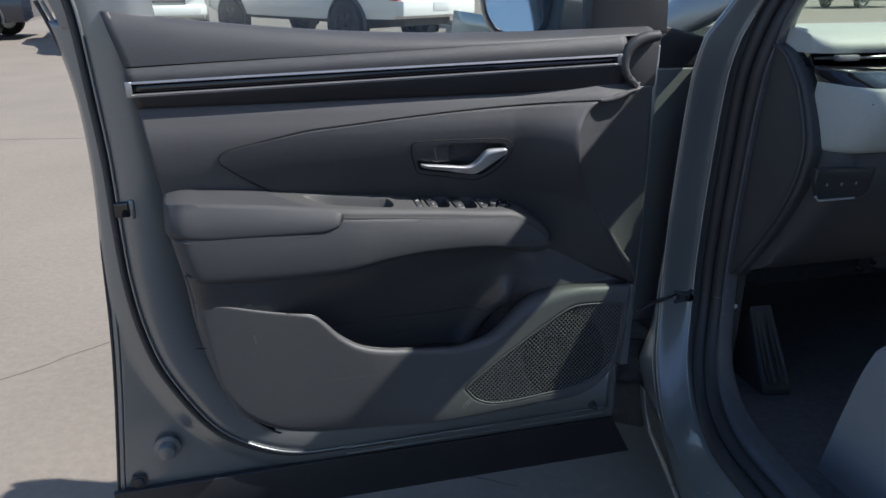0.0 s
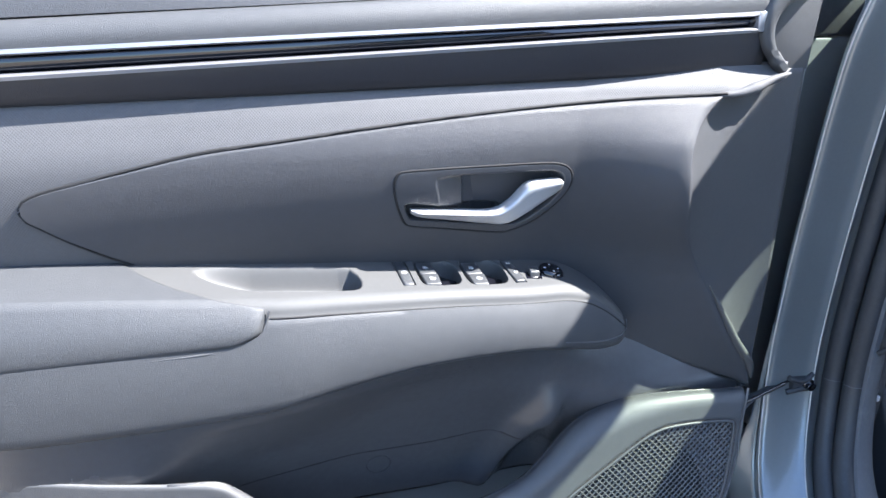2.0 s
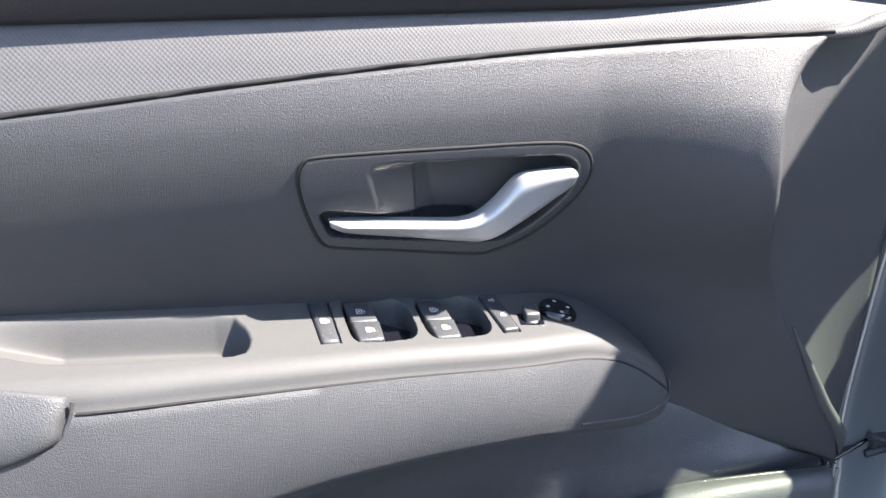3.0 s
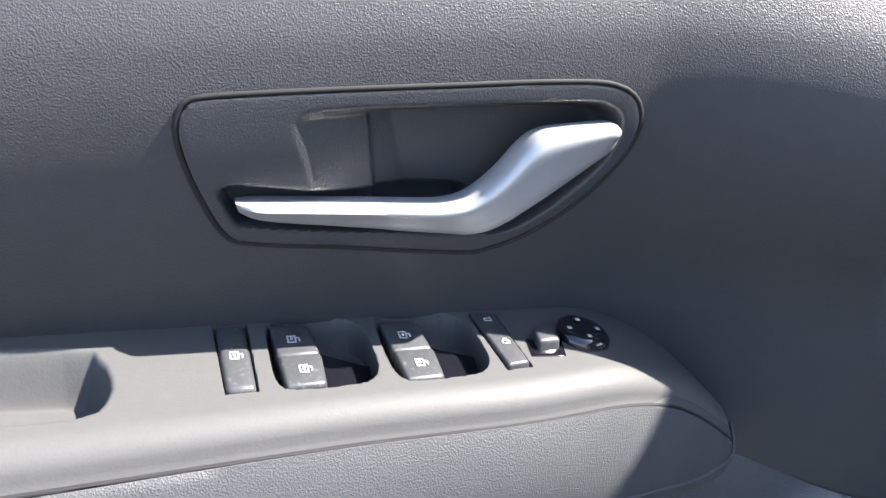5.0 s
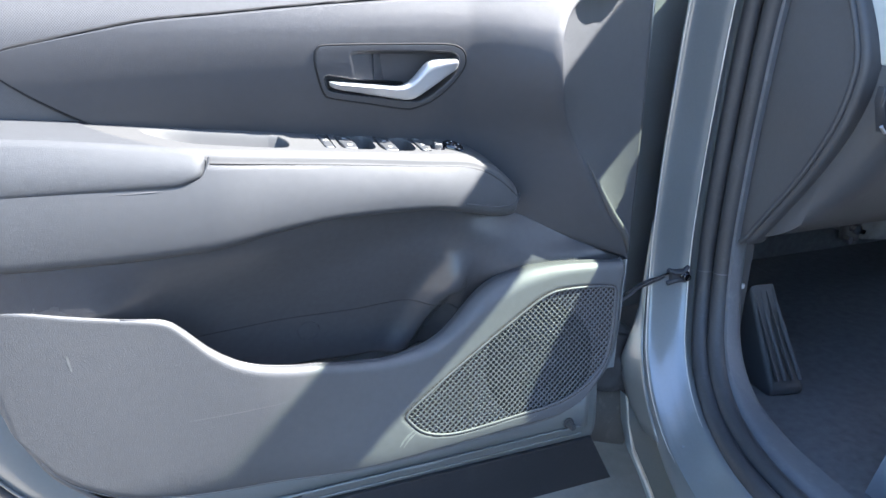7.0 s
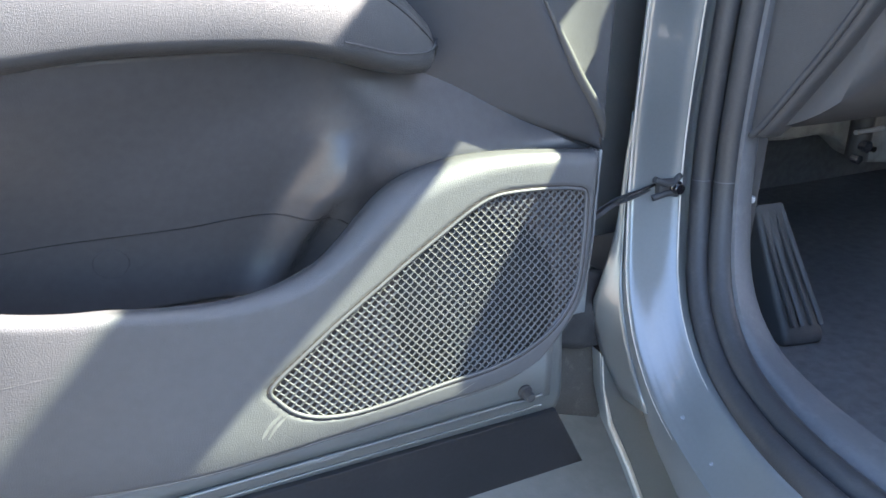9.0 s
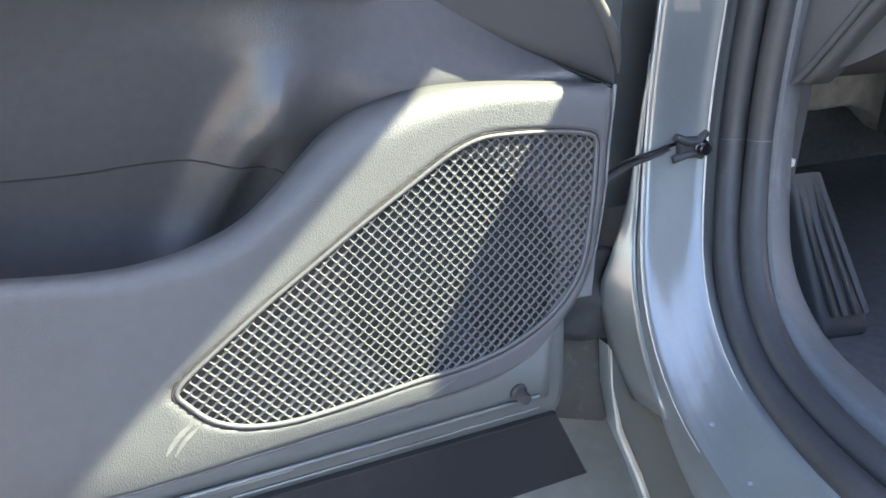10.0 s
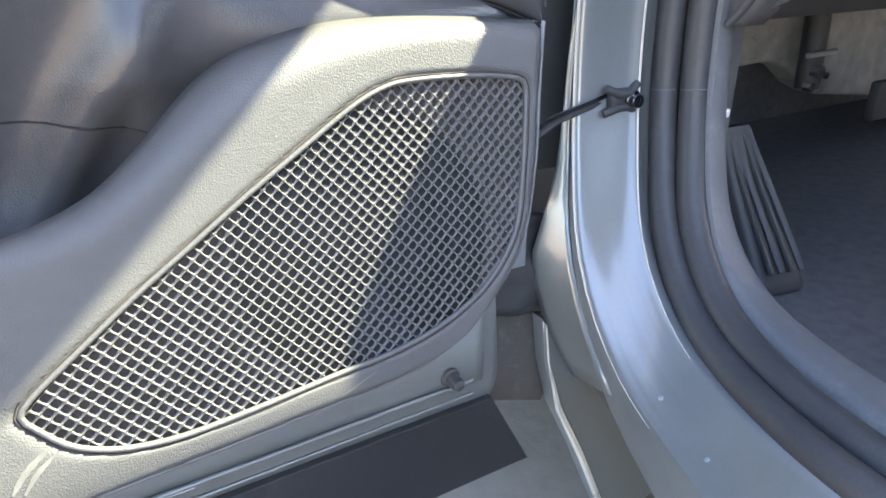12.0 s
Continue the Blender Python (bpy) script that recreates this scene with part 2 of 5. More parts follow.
def tube(name, pts, r, mat, parent, label="", n=8, closed=False, flat=1.0):
    v, f = tube_data(pts, r, n, closed, flat)
    return add_mesh(name, v, f, mat, parent, label, 60)


def block(name, corners, mat, parent, label="", bevel=0.003, segments=2):
    """A bevelled block from its eight corners: bottom ring, then top ring."""
    bm = bmesh.new()
    v = [bm.verts.new(c) for c in corners]
    for q in ((0, 3, 2, 1), (4, 5, 6, 7), (0, 1, 5, 4), (1, 2, 6, 5), (2, 3, 7, 6), (3, 0, 4, 7)):
        bm.faces.new([v[i] for i in q])
    bmesh.ops.recalc_face_normals(bm, faces=bm.faces)
    if bevel:
        bmesh.ops.bevel(bm, geom=list(bm.edges), offset=bevel, segments=segments, affect="EDGES", profile=0.5)
    return part(name, bm, mat, parent, label)


def box(name, lo, hi, mat, parent, label="", bevel=0.003, segments=2):
    (a, b, c), (d, e, g) = lo, hi
    return block(name, [(a, b, c), (d, b, c), (d, e, c), (a, e, c), (a, b, g), (d, b, g), (d, e, g), (a, e, g)], mat, parent, label, bevel, segments)


def slab(name, outline, place, depth, mat, parent, label="", bevel=0.0015, segments=2):
    """A bevelled plate: outline in two coordinates, place(a, b, d) to the world, d from 0 (front) to depth (back)."""
    bm = bmesh.new()
    front = [bm.verts.new(place(a, b, 0.0)) for a, b in outline]
    back = [bm.verts.new(place(a, b, depth)) for a, b in outline]
    k = len(outline)
    ff = bm.faces.new(front)
    bm.faces.new(back[::-1])
    for i in range(k):
        bm.faces.new((front[(i + 1) % k], front[i], back[i], back[(i + 1) % k]))
    bmesh.ops.recalc_face_normals(bm, faces=bm.faces)
    if bevel:
        bmesh.ops.bevel(bm, geom=list(ff.edges), offset=bevel, segments=segments, affect="EDGES", profile=0.5)
    return part(name, bm, mat, parent, label, 50)


def inside(px, py, poly):
    """Signed distance to a polygon, positive inside."""
    p = np.array(poly)
    q = np.roll(p, -1, 0)
    best, odd = np.full(px.shape, 1e9), np.zeros(px.shape, bool)
    for (ax, ay), (bx, by) in zip(p, q):
        t = np.clip(((px - ax) * (bx - ax) + (py - ay) * (by - ay)) / ((bx - ax) ** 2 + (by - ay) ** 2), 0, 1)
        best = np.minimum(best, np.hypot(px - ax - t * (bx - ax), py - ay - t * (by - ay)))
        cross = ((ay > py) != (by > py)) & (px < (bx - ax) * (py - ay) / (by - ay + 1e-12) + ax)
        odd ^= cross
    return np.where(odd, best, -best)


def step(d, width):
    k = np.clip(d / width, 0, 1)
    return k * k * (3 - 2 * k)


# ---- the car; its open front door ----
car = thing("car", (0, 0, 0), "grey car with its dark-trimmed front door open", "car")
shell_l = table((0.30, -0.592), (0.40, -0.580), (0.612, -0.558), (0.794, -0.548), (0.94, -0.540), (1.094, -0.550), (1.18, -0.574), (1.22, -0.59))
shell_r = table((0.30, 0.445), (0.4, 0.440), (0.5, 0.432), (0.7, 0.428), (0.9, 0.430), (1.05, 0.432), (1.15, 0.44), (1.22, 0.44))
FLANGE = [(-0.53, 1.24), (-0.517, 1.18), (-0.508, 1.05), (-0.503, 0.95), (-0.503, 0.84), (-0.500, 0.737), (-0.487, 0.64), (-0.460, 0.552), (-0.396, 0.440), (-0.33, 0.385), (-0.25, 0.354), (-0.15, 0.350), (0.1, 0.350), (0.418, 0.352)]
flange = spline(FLANGE, 90)
ring = np.vstack([flange, [(0.45, 0.352), (0.45, 1.30), (-0.53, 1.30)]])
SX, SZ = np.meshgrid(np.linspace(0, 1, 150), np.linspace(0.30, 1.0, 110))
ST = 0.30 + (1.17 - 0.040 * np.minimum(SX * 2.2, 1) - 0.30) * (SZ - 0.30) / 0.7
SLX = shell_l(ST)
SXX = SLX + (shell_r(ST) - SLX) * SX
away = np.maximum(-inside(SXX, ST, ring), 0)
slope = np.clip(away / 0.052, 0, 1)
hem = np.clip(1 - (SXX - SLX) / 0.014, 0, 1)
SY = 0.044 + 0.020 * slope ** 1.6 + 0.008 * hem * hem
verts = np.stack([SXX.ravel(), SY.ravel(), ST.ravel()], 1)
door = add_mesh("front_door", verts, grid_faces(110, 150, True), PAINT, car, "painted grey steel door, wide open", 40, 0.035, -1)

left_edge = table((0.40, -0.150), (0.423, -0.168), (0.45, -0.271), (0.491, -0.328), (0.549, -0.361), (0.608, -0.379), (0.686, -0.394),
                  (0.77, -0.403), (0.85, -0.419), (0.888, -0.423), (0.971, -0.433), (1.046, -0.444), (1.108, -0.455), (1.188, -0.481), (1.25, -0.50))
belt_z = table((-0.50, 1.187), (-0.468, 1.183), (-0.30, 1.163), (-0.13, 1.149), (0.124, 1.142), (0.44, 1.148))
top_z = table((-0.50, 1.103), (-0.458, 1.105), (0.0, 1.124), (0.44, 1.1425))
strip_t = table((-0.50, 1.085), (-0.457, 1.0865), (0.36, 1.111), (0.44, 1.1133))
strip_b = table((-0.50, 1.062), (-0.45, 1.0635), (0.355, 1.091), (0.44, 1.094))
band_b = table((-0.46, 1.0445), (0.0, 1.0475), (0.33, 1.0510), (0.44, 1.0515))

# profile of the middle panel: how far it stands out towards the cabin at a height
bulge = table((0.66, 0.012), (0.83, 0.016), (0.86, 0.0115), (0.88, 0.0045), (0.90, -0.0045), (0.92, -0.0130), (0.935, -0.0185), (0.95, -0.0230), (0.962, -0.0258), (0.975, -0.0280), (0.99, -0.0288), (1.005, -0.0268), (1.02, -0.0220), (1.033, -0.0170), (1.044, -0.011), (1.051, -0.003), (1.057, 0.003), (1.07, 0.006))
swell = table((-0.46, 0.75), (-0.33, 0.78), (0.0, 1.0), (0.2, 1.08), (0.32, 1.15), (0.44, 1.1))


BEZEL = [(-0.0196, 0.9600), (-0.0190, 0.9680), (-0.0165, 0.9725), (-0.0094, 0.9750), (0.0329, 0.9755), (0.0731, 0.9752), (0.1170, 0.9748), (0.1411, 0.9727), (0.1530, 0.9655), (0.1561, 0.9534), (0.1508, 0.9390),
         (0.1368, 0.9213), (0.1186, 0.9075), (0.1007, 0.9010), (0.0872, 0.9006), (0.0362, 0.9105), (0.0021, 0.9168), (-0.0080, 0.9225), (-0.0160, 0.9430)]


flare = table((0.64, 0.030), (0.672, 0.038), (0.712, 0.050), (0.76, 0.056), (0.82, 0.058), (0.88, 0.052), (0.93, 0.044), (0.96, 0.037), (0.975, 0.031), (0.987, 0.026), (1.00, 0.021), (1.034, 0.017))
sail_x = table((0.672, 0.420), (0.712, 0.401), (0.752, 0.371), (0.798, 0.342), (0.851, 0.309), (0.899, 0.282), (0.943, 0.270), (0.983, 0.270), (1.013, 0.287), (1.034, 0.314))


def skin(x, z):
    """The middle of the door, flaring out towards the hinge side."""
    b = plain_skin(x, z)
    if x > 0.13:
        e = float(sail_x(z))
        start = max(e - 0.15, 0.158)
        b -= float(flare(z)) * min(max((x - start) / (e - start), 0), 1.03) ** 1.4
    return b


def open_bezel(verts, faces, depth=0.0030):
    """Leaves out the faces behind the handle bezel."""
    p = np.array([(v[0], v[2]) for v in verts])
    d = inside(p[:, 0], p[:, 1], BEZEL)
    return [q for q in faces if max(d[k] for k in q) < depth or min(d[k] for k in q) < -0.0006]


def plain_skin(x, z):
    return bulge(z) * swell(x)


def sheet(name, lo, hi, rows, mat, label="", x0=None, x1=0.425, n=70, thick=0.003, parent=door):
    """A surface along the door: rows(x) gives (y, z) points from the top down."""
    verts, nv = [], None
    for i in range(n):
        u = i / (n - 1)
        pts = rows(-0.46 + ((x1 if isinstance(x1, float) else x1(1.0)) + 0.46) * u)
        nv = len(pts)
        for y, z in pts:
            xl = left_edge(z) if x0 is None else x0
            xr = x1 if isinstance(x1, float) else x1(z)
            verts.append((xl + (xr - xl) * u, y, z))
    return add_mesh(name, verts, grid_faces(n, nv), mat, parent, label, 40, thick, 1.0)


def belt_rows(x):
    b, t = belt_z(x), top_z(x)
    h = max(b - t, 0.006)
    return [(0.040, b - 0.02), (0.036, b + 0.001), (0.026, b + 0.005), (0.014, b + 0.003), (0.005, b - 0.1 * h), (-0.002, b - 0.3 * h), (-0.007, b - 0.55 * h),
            (-0.010, b - 0.8 * h), (-0.011, b - 0.97 * h), (-0.008, b - 1.0 * h)]


def cap_rows(x):
    t, s = top_z(x), strip_t(x)
    h = t - s
    return [(-0.004, t - 0.0005), (-0.011, t), (-0.015, t - 0.12 * h), (-0.020, t - 0.4 * h), (-0.0225, t - 0.75 * h), (-0.022, s), (-0.012, s - 0.001)]


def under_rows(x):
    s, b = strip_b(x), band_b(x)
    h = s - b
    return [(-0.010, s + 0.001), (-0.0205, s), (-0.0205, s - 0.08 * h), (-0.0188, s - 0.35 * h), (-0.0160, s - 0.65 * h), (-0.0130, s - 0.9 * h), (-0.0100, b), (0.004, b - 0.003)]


sheet("belt_pad", 0, 0, belt_rows, DARKP, "dark grey soft belt pad under the window")
sheet("cap_trim", 0, 0, cap_rows, LEATHER, "grey vinyl cap over the black strip", x1=0.364)
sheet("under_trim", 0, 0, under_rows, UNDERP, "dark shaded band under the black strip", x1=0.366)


mid_r = table((0.70, 0.20), (1.015, 0.275), (1.034, 0.315), (1.045, 0.385), (1.06, 0.40))
verts = []
mz = np.r_[np.linspace(1.060, 1.0, 24), np.linspace(0.995, 0.84, 34)]
for i in range(150):
    for z in mz:
        x = left_edge(z) + (mid_r(z) - left_edge(z)) * i / 149
        verts.append((x, skin(x, z), z))
add_mesh("middle_panel", verts, open_bezel(verts, grid_faces(150, 58)), TEXTILE, door, "woven grey textile panel", 40, 0.003, 1)

# gloss black strip in its bright frame
fr = []
for x in np.linspace(-0.455, 0.352, 60):
    t, b = strip_t(x), strip_b(x)
    fr.append([(x, -0.012, t), (x, -0.0235, t - 0.0005), (x, -0.0245, t - 0.0035), (x, -0.0215, t - 0.005), (x, -0.0185, t - 0.0055)])
add_mesh("strip_frame", [p for r in fr for p in r], grid_faces(60, 5), TRIMM, door, "bright metal edge of the black strip", 40, 0.0012, 1)
fr = []
for x in np.linspace(-0.455, 0.352, 60):
    t, b = strip_t(x), strip_b(x)
    fr.append([(x, -0.0185, b + 0.005), (x, -0.022, b + 0.0045), (x, -0.0245, b + 0.003), (x, -0.0235, b), (x, -0.012, b - 0.0005)])
add_mesh("strip_frame", [p for r in fr for p in r], grid_faces(60, 5), TRIMM, door, "bright metal edge of the black strip", 40, 0.0012, 1)
fr = []
for x in np.linspace(-0.446, 0.350, 60):
    t, b = strip_t(x), strip_b(x)
    fr.append([(x, -0.017, t - 0.0045), (x, -0.0185, t - 0.008), (x, -0.0195, (t + b) / 2), (x, -0.0185, b + 0.008), (x, -0.017, b + 0.0045)])
add_mesh("gloss_strip", [p for r in fr for p in r], grid_faces(60, 5), GLOSSB, door, "gloss black decorative strip", 40, 0.002, 1)
for xe in (-0.4505, 0.3515):
    t, b = strip_t(xe), strip_b(xe)
    slab("strip_end", [(xe - 0.004, b), (xe + 0.004, b + 0.0005), (xe + 0.005, t), (xe - 0.005, t)], lambda a, c, d: (a, -0.0245 + d, c), 0.012, TRIMM, door, "bright metal end of the strip", 0.0015)

# vinyl insert with its seam
seam_top = spline([(-0.332, 0.9625), (-0.327, 0.970), (-0.315, 0.9755), (-0.302, 0.979), (-0.256, 0.989), (-0.189, 1.002), (-0.120, 1.0085), (-0.050, 1.0150), (0.023, 1.0208), (0.099, 1.0258),
                   (0.177, 1.0295), (0.252, 1.0325), (0.314, 1.034)], 80)
seam_low = spline([(-0.332, 0.9615), (-0.3295, 0.954), (-0.320, 0.946), (-0.295, 0.926), (-0.252, 0.898), (-0.20, 0.872), (-0.10, 0.858), (0.0, 0.85), (0.12, 0.835), (0.18, 0.80),
                   (0.214, 0.765), (0.226, 0.748), (0.264, 0.732), (0.298, 0.720), (0.357, 0.697), (0.399, 0.681), (0.420, 0.672)], 80)
sail = spline([(0.420, 0.672), (0.401, 0.712), (0.371, 0.752), (0.342, 0.798), (0.309, 0.851), (0.282, 0.899), (0.270, 0.943), (0.270, 0.983), (0.287, 1.013), (0.314, 1.034)], 50)
pts = coons(seam_low, seam_top, [(-0.332, 0.9615), (-0.332, 0.9625)], sail, 220, 110)
verts = []
for i in range(220):
    for j in range(110):
        x, z = pts[i, j]
        e = min(j, 109 - j) / 3.0 if i > 0 else 0
        e = min(e, (219 - i) / 5.0)
        drop = 0.0035 * max(0, 1 - e) ** 2
        verts.append((x, skin(x, z) - 0.0032 + drop, z))
add_mesh("insert_panel", verts, open_bezel(verts, grid_faces(220, 110, True)), INSERT, door, "grained dark grey vinyl insert around the handle", 40, 0.003, 1)
tube("seam", [(x, skin(x, z) - 0.0014, z + 0.0006) for x, z in seam_top], 0.0015, CONE, door, "dark seam line", 6)
tube("seam", [(x, skin(x, z) - 0.0016, z - 0.0006) for x, z in seam_low[:28]], 0.0014, CONE, door, "dark seam line", 6)
tube("seam", [(x, skin(x, z) - 0.0006, z - 0.0008) for x, z in seam_low if x > 0.232], 0.0009, CONE, door, "dark seam line", 6)

# ---- armrest ----
def arm_top(x, y):
    return 0.8648 - 0.117 * (x + 0.016) + 0.15 * (y + 0.04)


arm_edge = table((-0.424, -0.030), (-0.418, -0.050), (-0.405, -0.062), (-0.38, -0.068), (-0.142, -0.070), (-0.08, -0.065), (0.03, -0.056), (0.12, -0.051), (0.155, -0.046), (0.19, -0.038), (0.22, -0.033), (0.236, -0.026), (0.243, -0.014))
arm_dip = table((-0.424, -0.014), (-0.40, -0.006), (-0.36, -0.003), (-0.24, 0.0), (0.14, 0.0), (0.17, -0.004), (0.195, -0.014), (0.22, -0.031), (0.236, -0.046), (0.243, -0.056))
arm_low = table((-0.424, 0.800), (-0.38, 0.776), (-0.16, 0.772), (-0.08, 0.780), (0.0, 0.786), (0.10, 0.784), (0.16, 0.773), (0.20, 0.763), (0.225, 0.762), (0.243, 0.770))
arm_belly = table((-0.424, 0.004), (-0.40, 0.012), (-0.2, 0.014), (0.0, 0.014), (0.15, 0.012), (0.22, 0.006), (0.243, 0.002))
tuck = table((-0.424, 0.004), (-0.30, 0.006), (-0.16, 0.012), (-0.05, 0.035), (0.1, 0.045), (0.2, 0.02), (0.243, 0.006))


arm_well = table((-0.44, 0.0), (-0.30, 0.0), (-0.26, 0.03), (0.17, 0.03), (0.19, 0.004), (0.243, 0.0))


def arm_section(x):
    e, d, lo = arm_edge(x), arm_dip(x), arm_low(x)
    t = arm_top(x, e) + d
    b = arm_belly(x)
    h = t - lo
    well = arm_well(x)
    cut = 0.0045 * min(well / 0.03, 1)
    rows = [(0.018, arm_top(x, 0.018) + d - well)]
    rows += [(y, arm_top(x, y) + d - well) for y in np.linspace(0.010, e + 0.012, 8)]
    rows += [(e + 0.006, t - 0.0006 - cut), (e + 0.002, t - 0.003 - cut), (e - 0.001, t - 0.007 - 0.7 * cut)]
    rows += [(e - b * math.sin(math.pi * min(s * 0.62, 1)) ** 0.8 - 0.001, t - 0.007 - (h - 0.016) * s) for s in np.linspace(0.06, 1, 16)]
    ye, ze = rows[-1]
    k = tuck(x)
    rows += [(ye + 0.15 * k, ze - 0.005), (ye + 0.45 * k, ze - 0.009), (ye + k, ze - 0.012), (ye + k + 0.02, ze - 0.014)]
    return rows


xs = np.r_[np.linspace(-0.424, -0.39, 10), np.linspace(-0.38, 0.14, 60), np.linspace(0.147, 0.243, 28)]
verts, nv = [], 0
for x in xs:
    r = arm_section(x)
    nv = len(r)
    verts += [(x + max(0.0, float(left_edge(z)) + 0.425) * min(max((-0.35 - x) / 0.074, 0), 1), y, z) for y, z in r]
armrest = add_mesh("armrest", verts, grid_faces(len(xs), nv), LEATHER, door, "grained grey vinyl armrest", 50, 0.002, 1)

tip = [(x, arm_section(x)[-5][0] - 0.0006, arm_section(x)[-5][1] + 0.006) for x in np.linspace(0.150, 0.2425, 24)]
tube("groove", tip, 0.0009, DARKP, door, "dark line under the tip of the armrest", 6)

# soft pad on the rear half of the armrest
pad_front = table((0.838, -0.20), (0.841, -0.182), (0.846, -0.162), (0.861, -0.147), (0.876, -0.142))
pad_top = table((-0.073, -0.142), (-0.069, -0.159), (-0.055, -0.196), (-0.035, -0.229), (-0.015, -0.251), (0.02, -0.275))
verts = []
NU, NV = 60, 34
for j in range(NV):
    v = j / (NV - 1)
    for i in range(NU):
        u = i / (NU - 1)
        if v < 0.55:
            y = 0.014 + (-0.064 - 0.014) * (v / 0.55)
            xr = pad_top(y)
            x = -0.4245 + (xr + 0.4245) * u
            e = arm_edge(x)
            yy = max(y, e + 0.010 - 0.010 * v)
            z = arm_top(x, yy) + arm_dip(x)
            y = yy
        else:
            w = (v - 0.55) / 0.45
            zr = 0.872 - 0.031 * w
            xr = pad_front(zr)
            x = -0.4245 + (xr + 0.4245) * u
            e = arm_edge(x)
            t = arm_top(x, e) + arm_dip(x)
            zl = 0.8425 + 0.01 * max(0, (-0.36 - x) / 0.06)
            z = t - 0.001 - (t - 0.001 - zl) * w
            y = e + 0.010 * (1 - w) ** 3 * 0.4 - 0.009 * math.sin(min(w * 1.2, 1) * math.pi / 2)
        edge = min(min(u, 1 - u) * 22, (1 - v) * 14, 1.0)
        puff = 0.0045 * math.sqrt(max(0, 1 - (1 - edge) ** 2)) - 0.0012
        verts.append((x, y - puff * (0.25 if v < 0.5 else 0.9), z + puff * (0.95 if v < 0.55 else 0.45)))
add_mesh("pad", verts, grid_faces(NV, NU), LEATHER, door, "padded grey vinyl elbow pad with a dark seam", 60, 0.002, -1)


# switch plate with the pull cup and the switch wells pressed into it
CUP = spline([(-0.206, -0.018), (-0.196, -0.011), (-0.151, -0.008), (-0.073, -0.0085), (-0.060, -0.015), (-0.0545, -0.03), (-0.057, -0.042), (-0.068, -0.0475), (-0.129, -0.049), (-0.163, -0.046), (-0.189, -0.034)], 50, True)
WELL1 = spline([(0.004, 0.004), (0.012, 0.006), (0.036, 0.006), (0.0445, -0.001), (0.0465, -0.012), (0.0465, -0.028), (0.042, -0.036), (0.034, -0.0385), (0.012, -0.0395), (0.005, -0.036), (0.003, -0.02)], 40, True)
WELL2 = spline([(0.052, 0.004), (0.060, 0.008), (0.084, 0.008), (0.0935, 0.002), (0.0965, -0.010), (0.0965, -0.026), (0.092, -0.034), (0.084, -0.037), (0.060, -0.0385), (0.053, -0.034), (0.051, -0.018)], 40, True)
LOCKW = [(-0.0185, 0.004), (-0.004, 0.0045), (-0.0025, -0.0395), (-0.0155, -0.040)]
BARW = [(0.0975, 0.0065), (0.1115, 0.0055), (0.1145, -0.034), (0.1015, -0.0355)]
NY = 130
X = np.r_[np.linspace(-0.275, -0.021, 260)[:-1], np.linspace(-0.021, 0.117, 331), np.linspace(0.117, 0.2425, 161)[1:]]
NX = len(X)
PX, PY, PZ = np.zeros((NX, NY)), np.zeros((NX, NY)), np.zeros((NX, NY))
for i, x in enumerate(X):
    e = arm_edge(x)
    y = np.linspace(0.017, e - 0.0012, NY)
    PX[i], PY[i] = x, y
    roll = np.clip(1 - (y - e) / 0.012, 0, 1)
    PZ[i] = arm_top(x, y) + arm_dip(x) + 0.0018 - 0.0098 * (1 - np.sqrt(np.clip(1 - roll ** 2, 0, 1))) - 1.6 * np.clip(e - y, 0, 1)
wedge = np.clip((PX + 0.206) / 0.05, 0, 1)
PZ -= 0.021 * step(inside(PX, PY, CUP) + 0.001, 0.010) * (0.25 + 0.75 * wedge)
for w in (WELL1, WELL2):
    PZ -= 0.016 * step(inside(PX, PY, w), 0.0016)
for w in (LOCKW, BARW):
    PZ -= 0.006 * step(inside(PX, PY, w), 0.001)
keepit = PX > pad_top(PY) - 0.012
faces = [q for q in grid_faces(NX, NY) if all(keepit.ravel()[k] for k in q)]
plate = add_mesh("switch_plate", np.stack([PX.ravel(), PY.ravel(), PZ.ravel()], 1), faces, SMOOTHP, door, "light grey satin switch plate with a pull cup", 50)
groove = [(x, arm_edge(x) - 0.0022, arm_top(x, arm_edge(x)) + arm_dip(x) - 0.0106) for x in np.linspace(-0.142, 0.2425, 70)]
tube("groove", groove, 0.0011, CONE, door, "dark groove under the switch plate", 6)
pg = [(-0.41, arm_edge(-0.41) - 0.006, 0.8475)] + [(x, arm_edge(x) - 0.0105, 0.8415 + 0.012 * max(0, (-0.38 - x) / 0.05)) for x in np.linspace(-0.40, -0.20, 20)]
pg += [(pad_front(z) + 0.0005, arm_edge(pad_front(z)) - 0.0085 + 0.006 * (z - 0.841) / 0.03, z) for z in np.linspace(0.8415, 0.872, 10)]
tube("groove", pg, 0.0010, DARKP, door, "dark groove round the elbow pad", 6)


def on_top(a, b, up):
    return Vector((a, b, arm_top(a, b) + arm_dip(a) + 0.0018 + up))


def key(name, corners, height, mat, label, tilt=0.0, bevel=0.0014, base=-0.010):
    """A switch key standing in the plate: corners (x, y) in turn."""
    cy = sum(c[1] for c in corners) / len(corners)
    lo = [on_top(a, b, base) for a, b in corners]
    hi = [on_top(a, b, height + tilt * (b - cy)) for a, b in corners]
    return block(name, lo + hi, mat, door, label, bevel, 3)


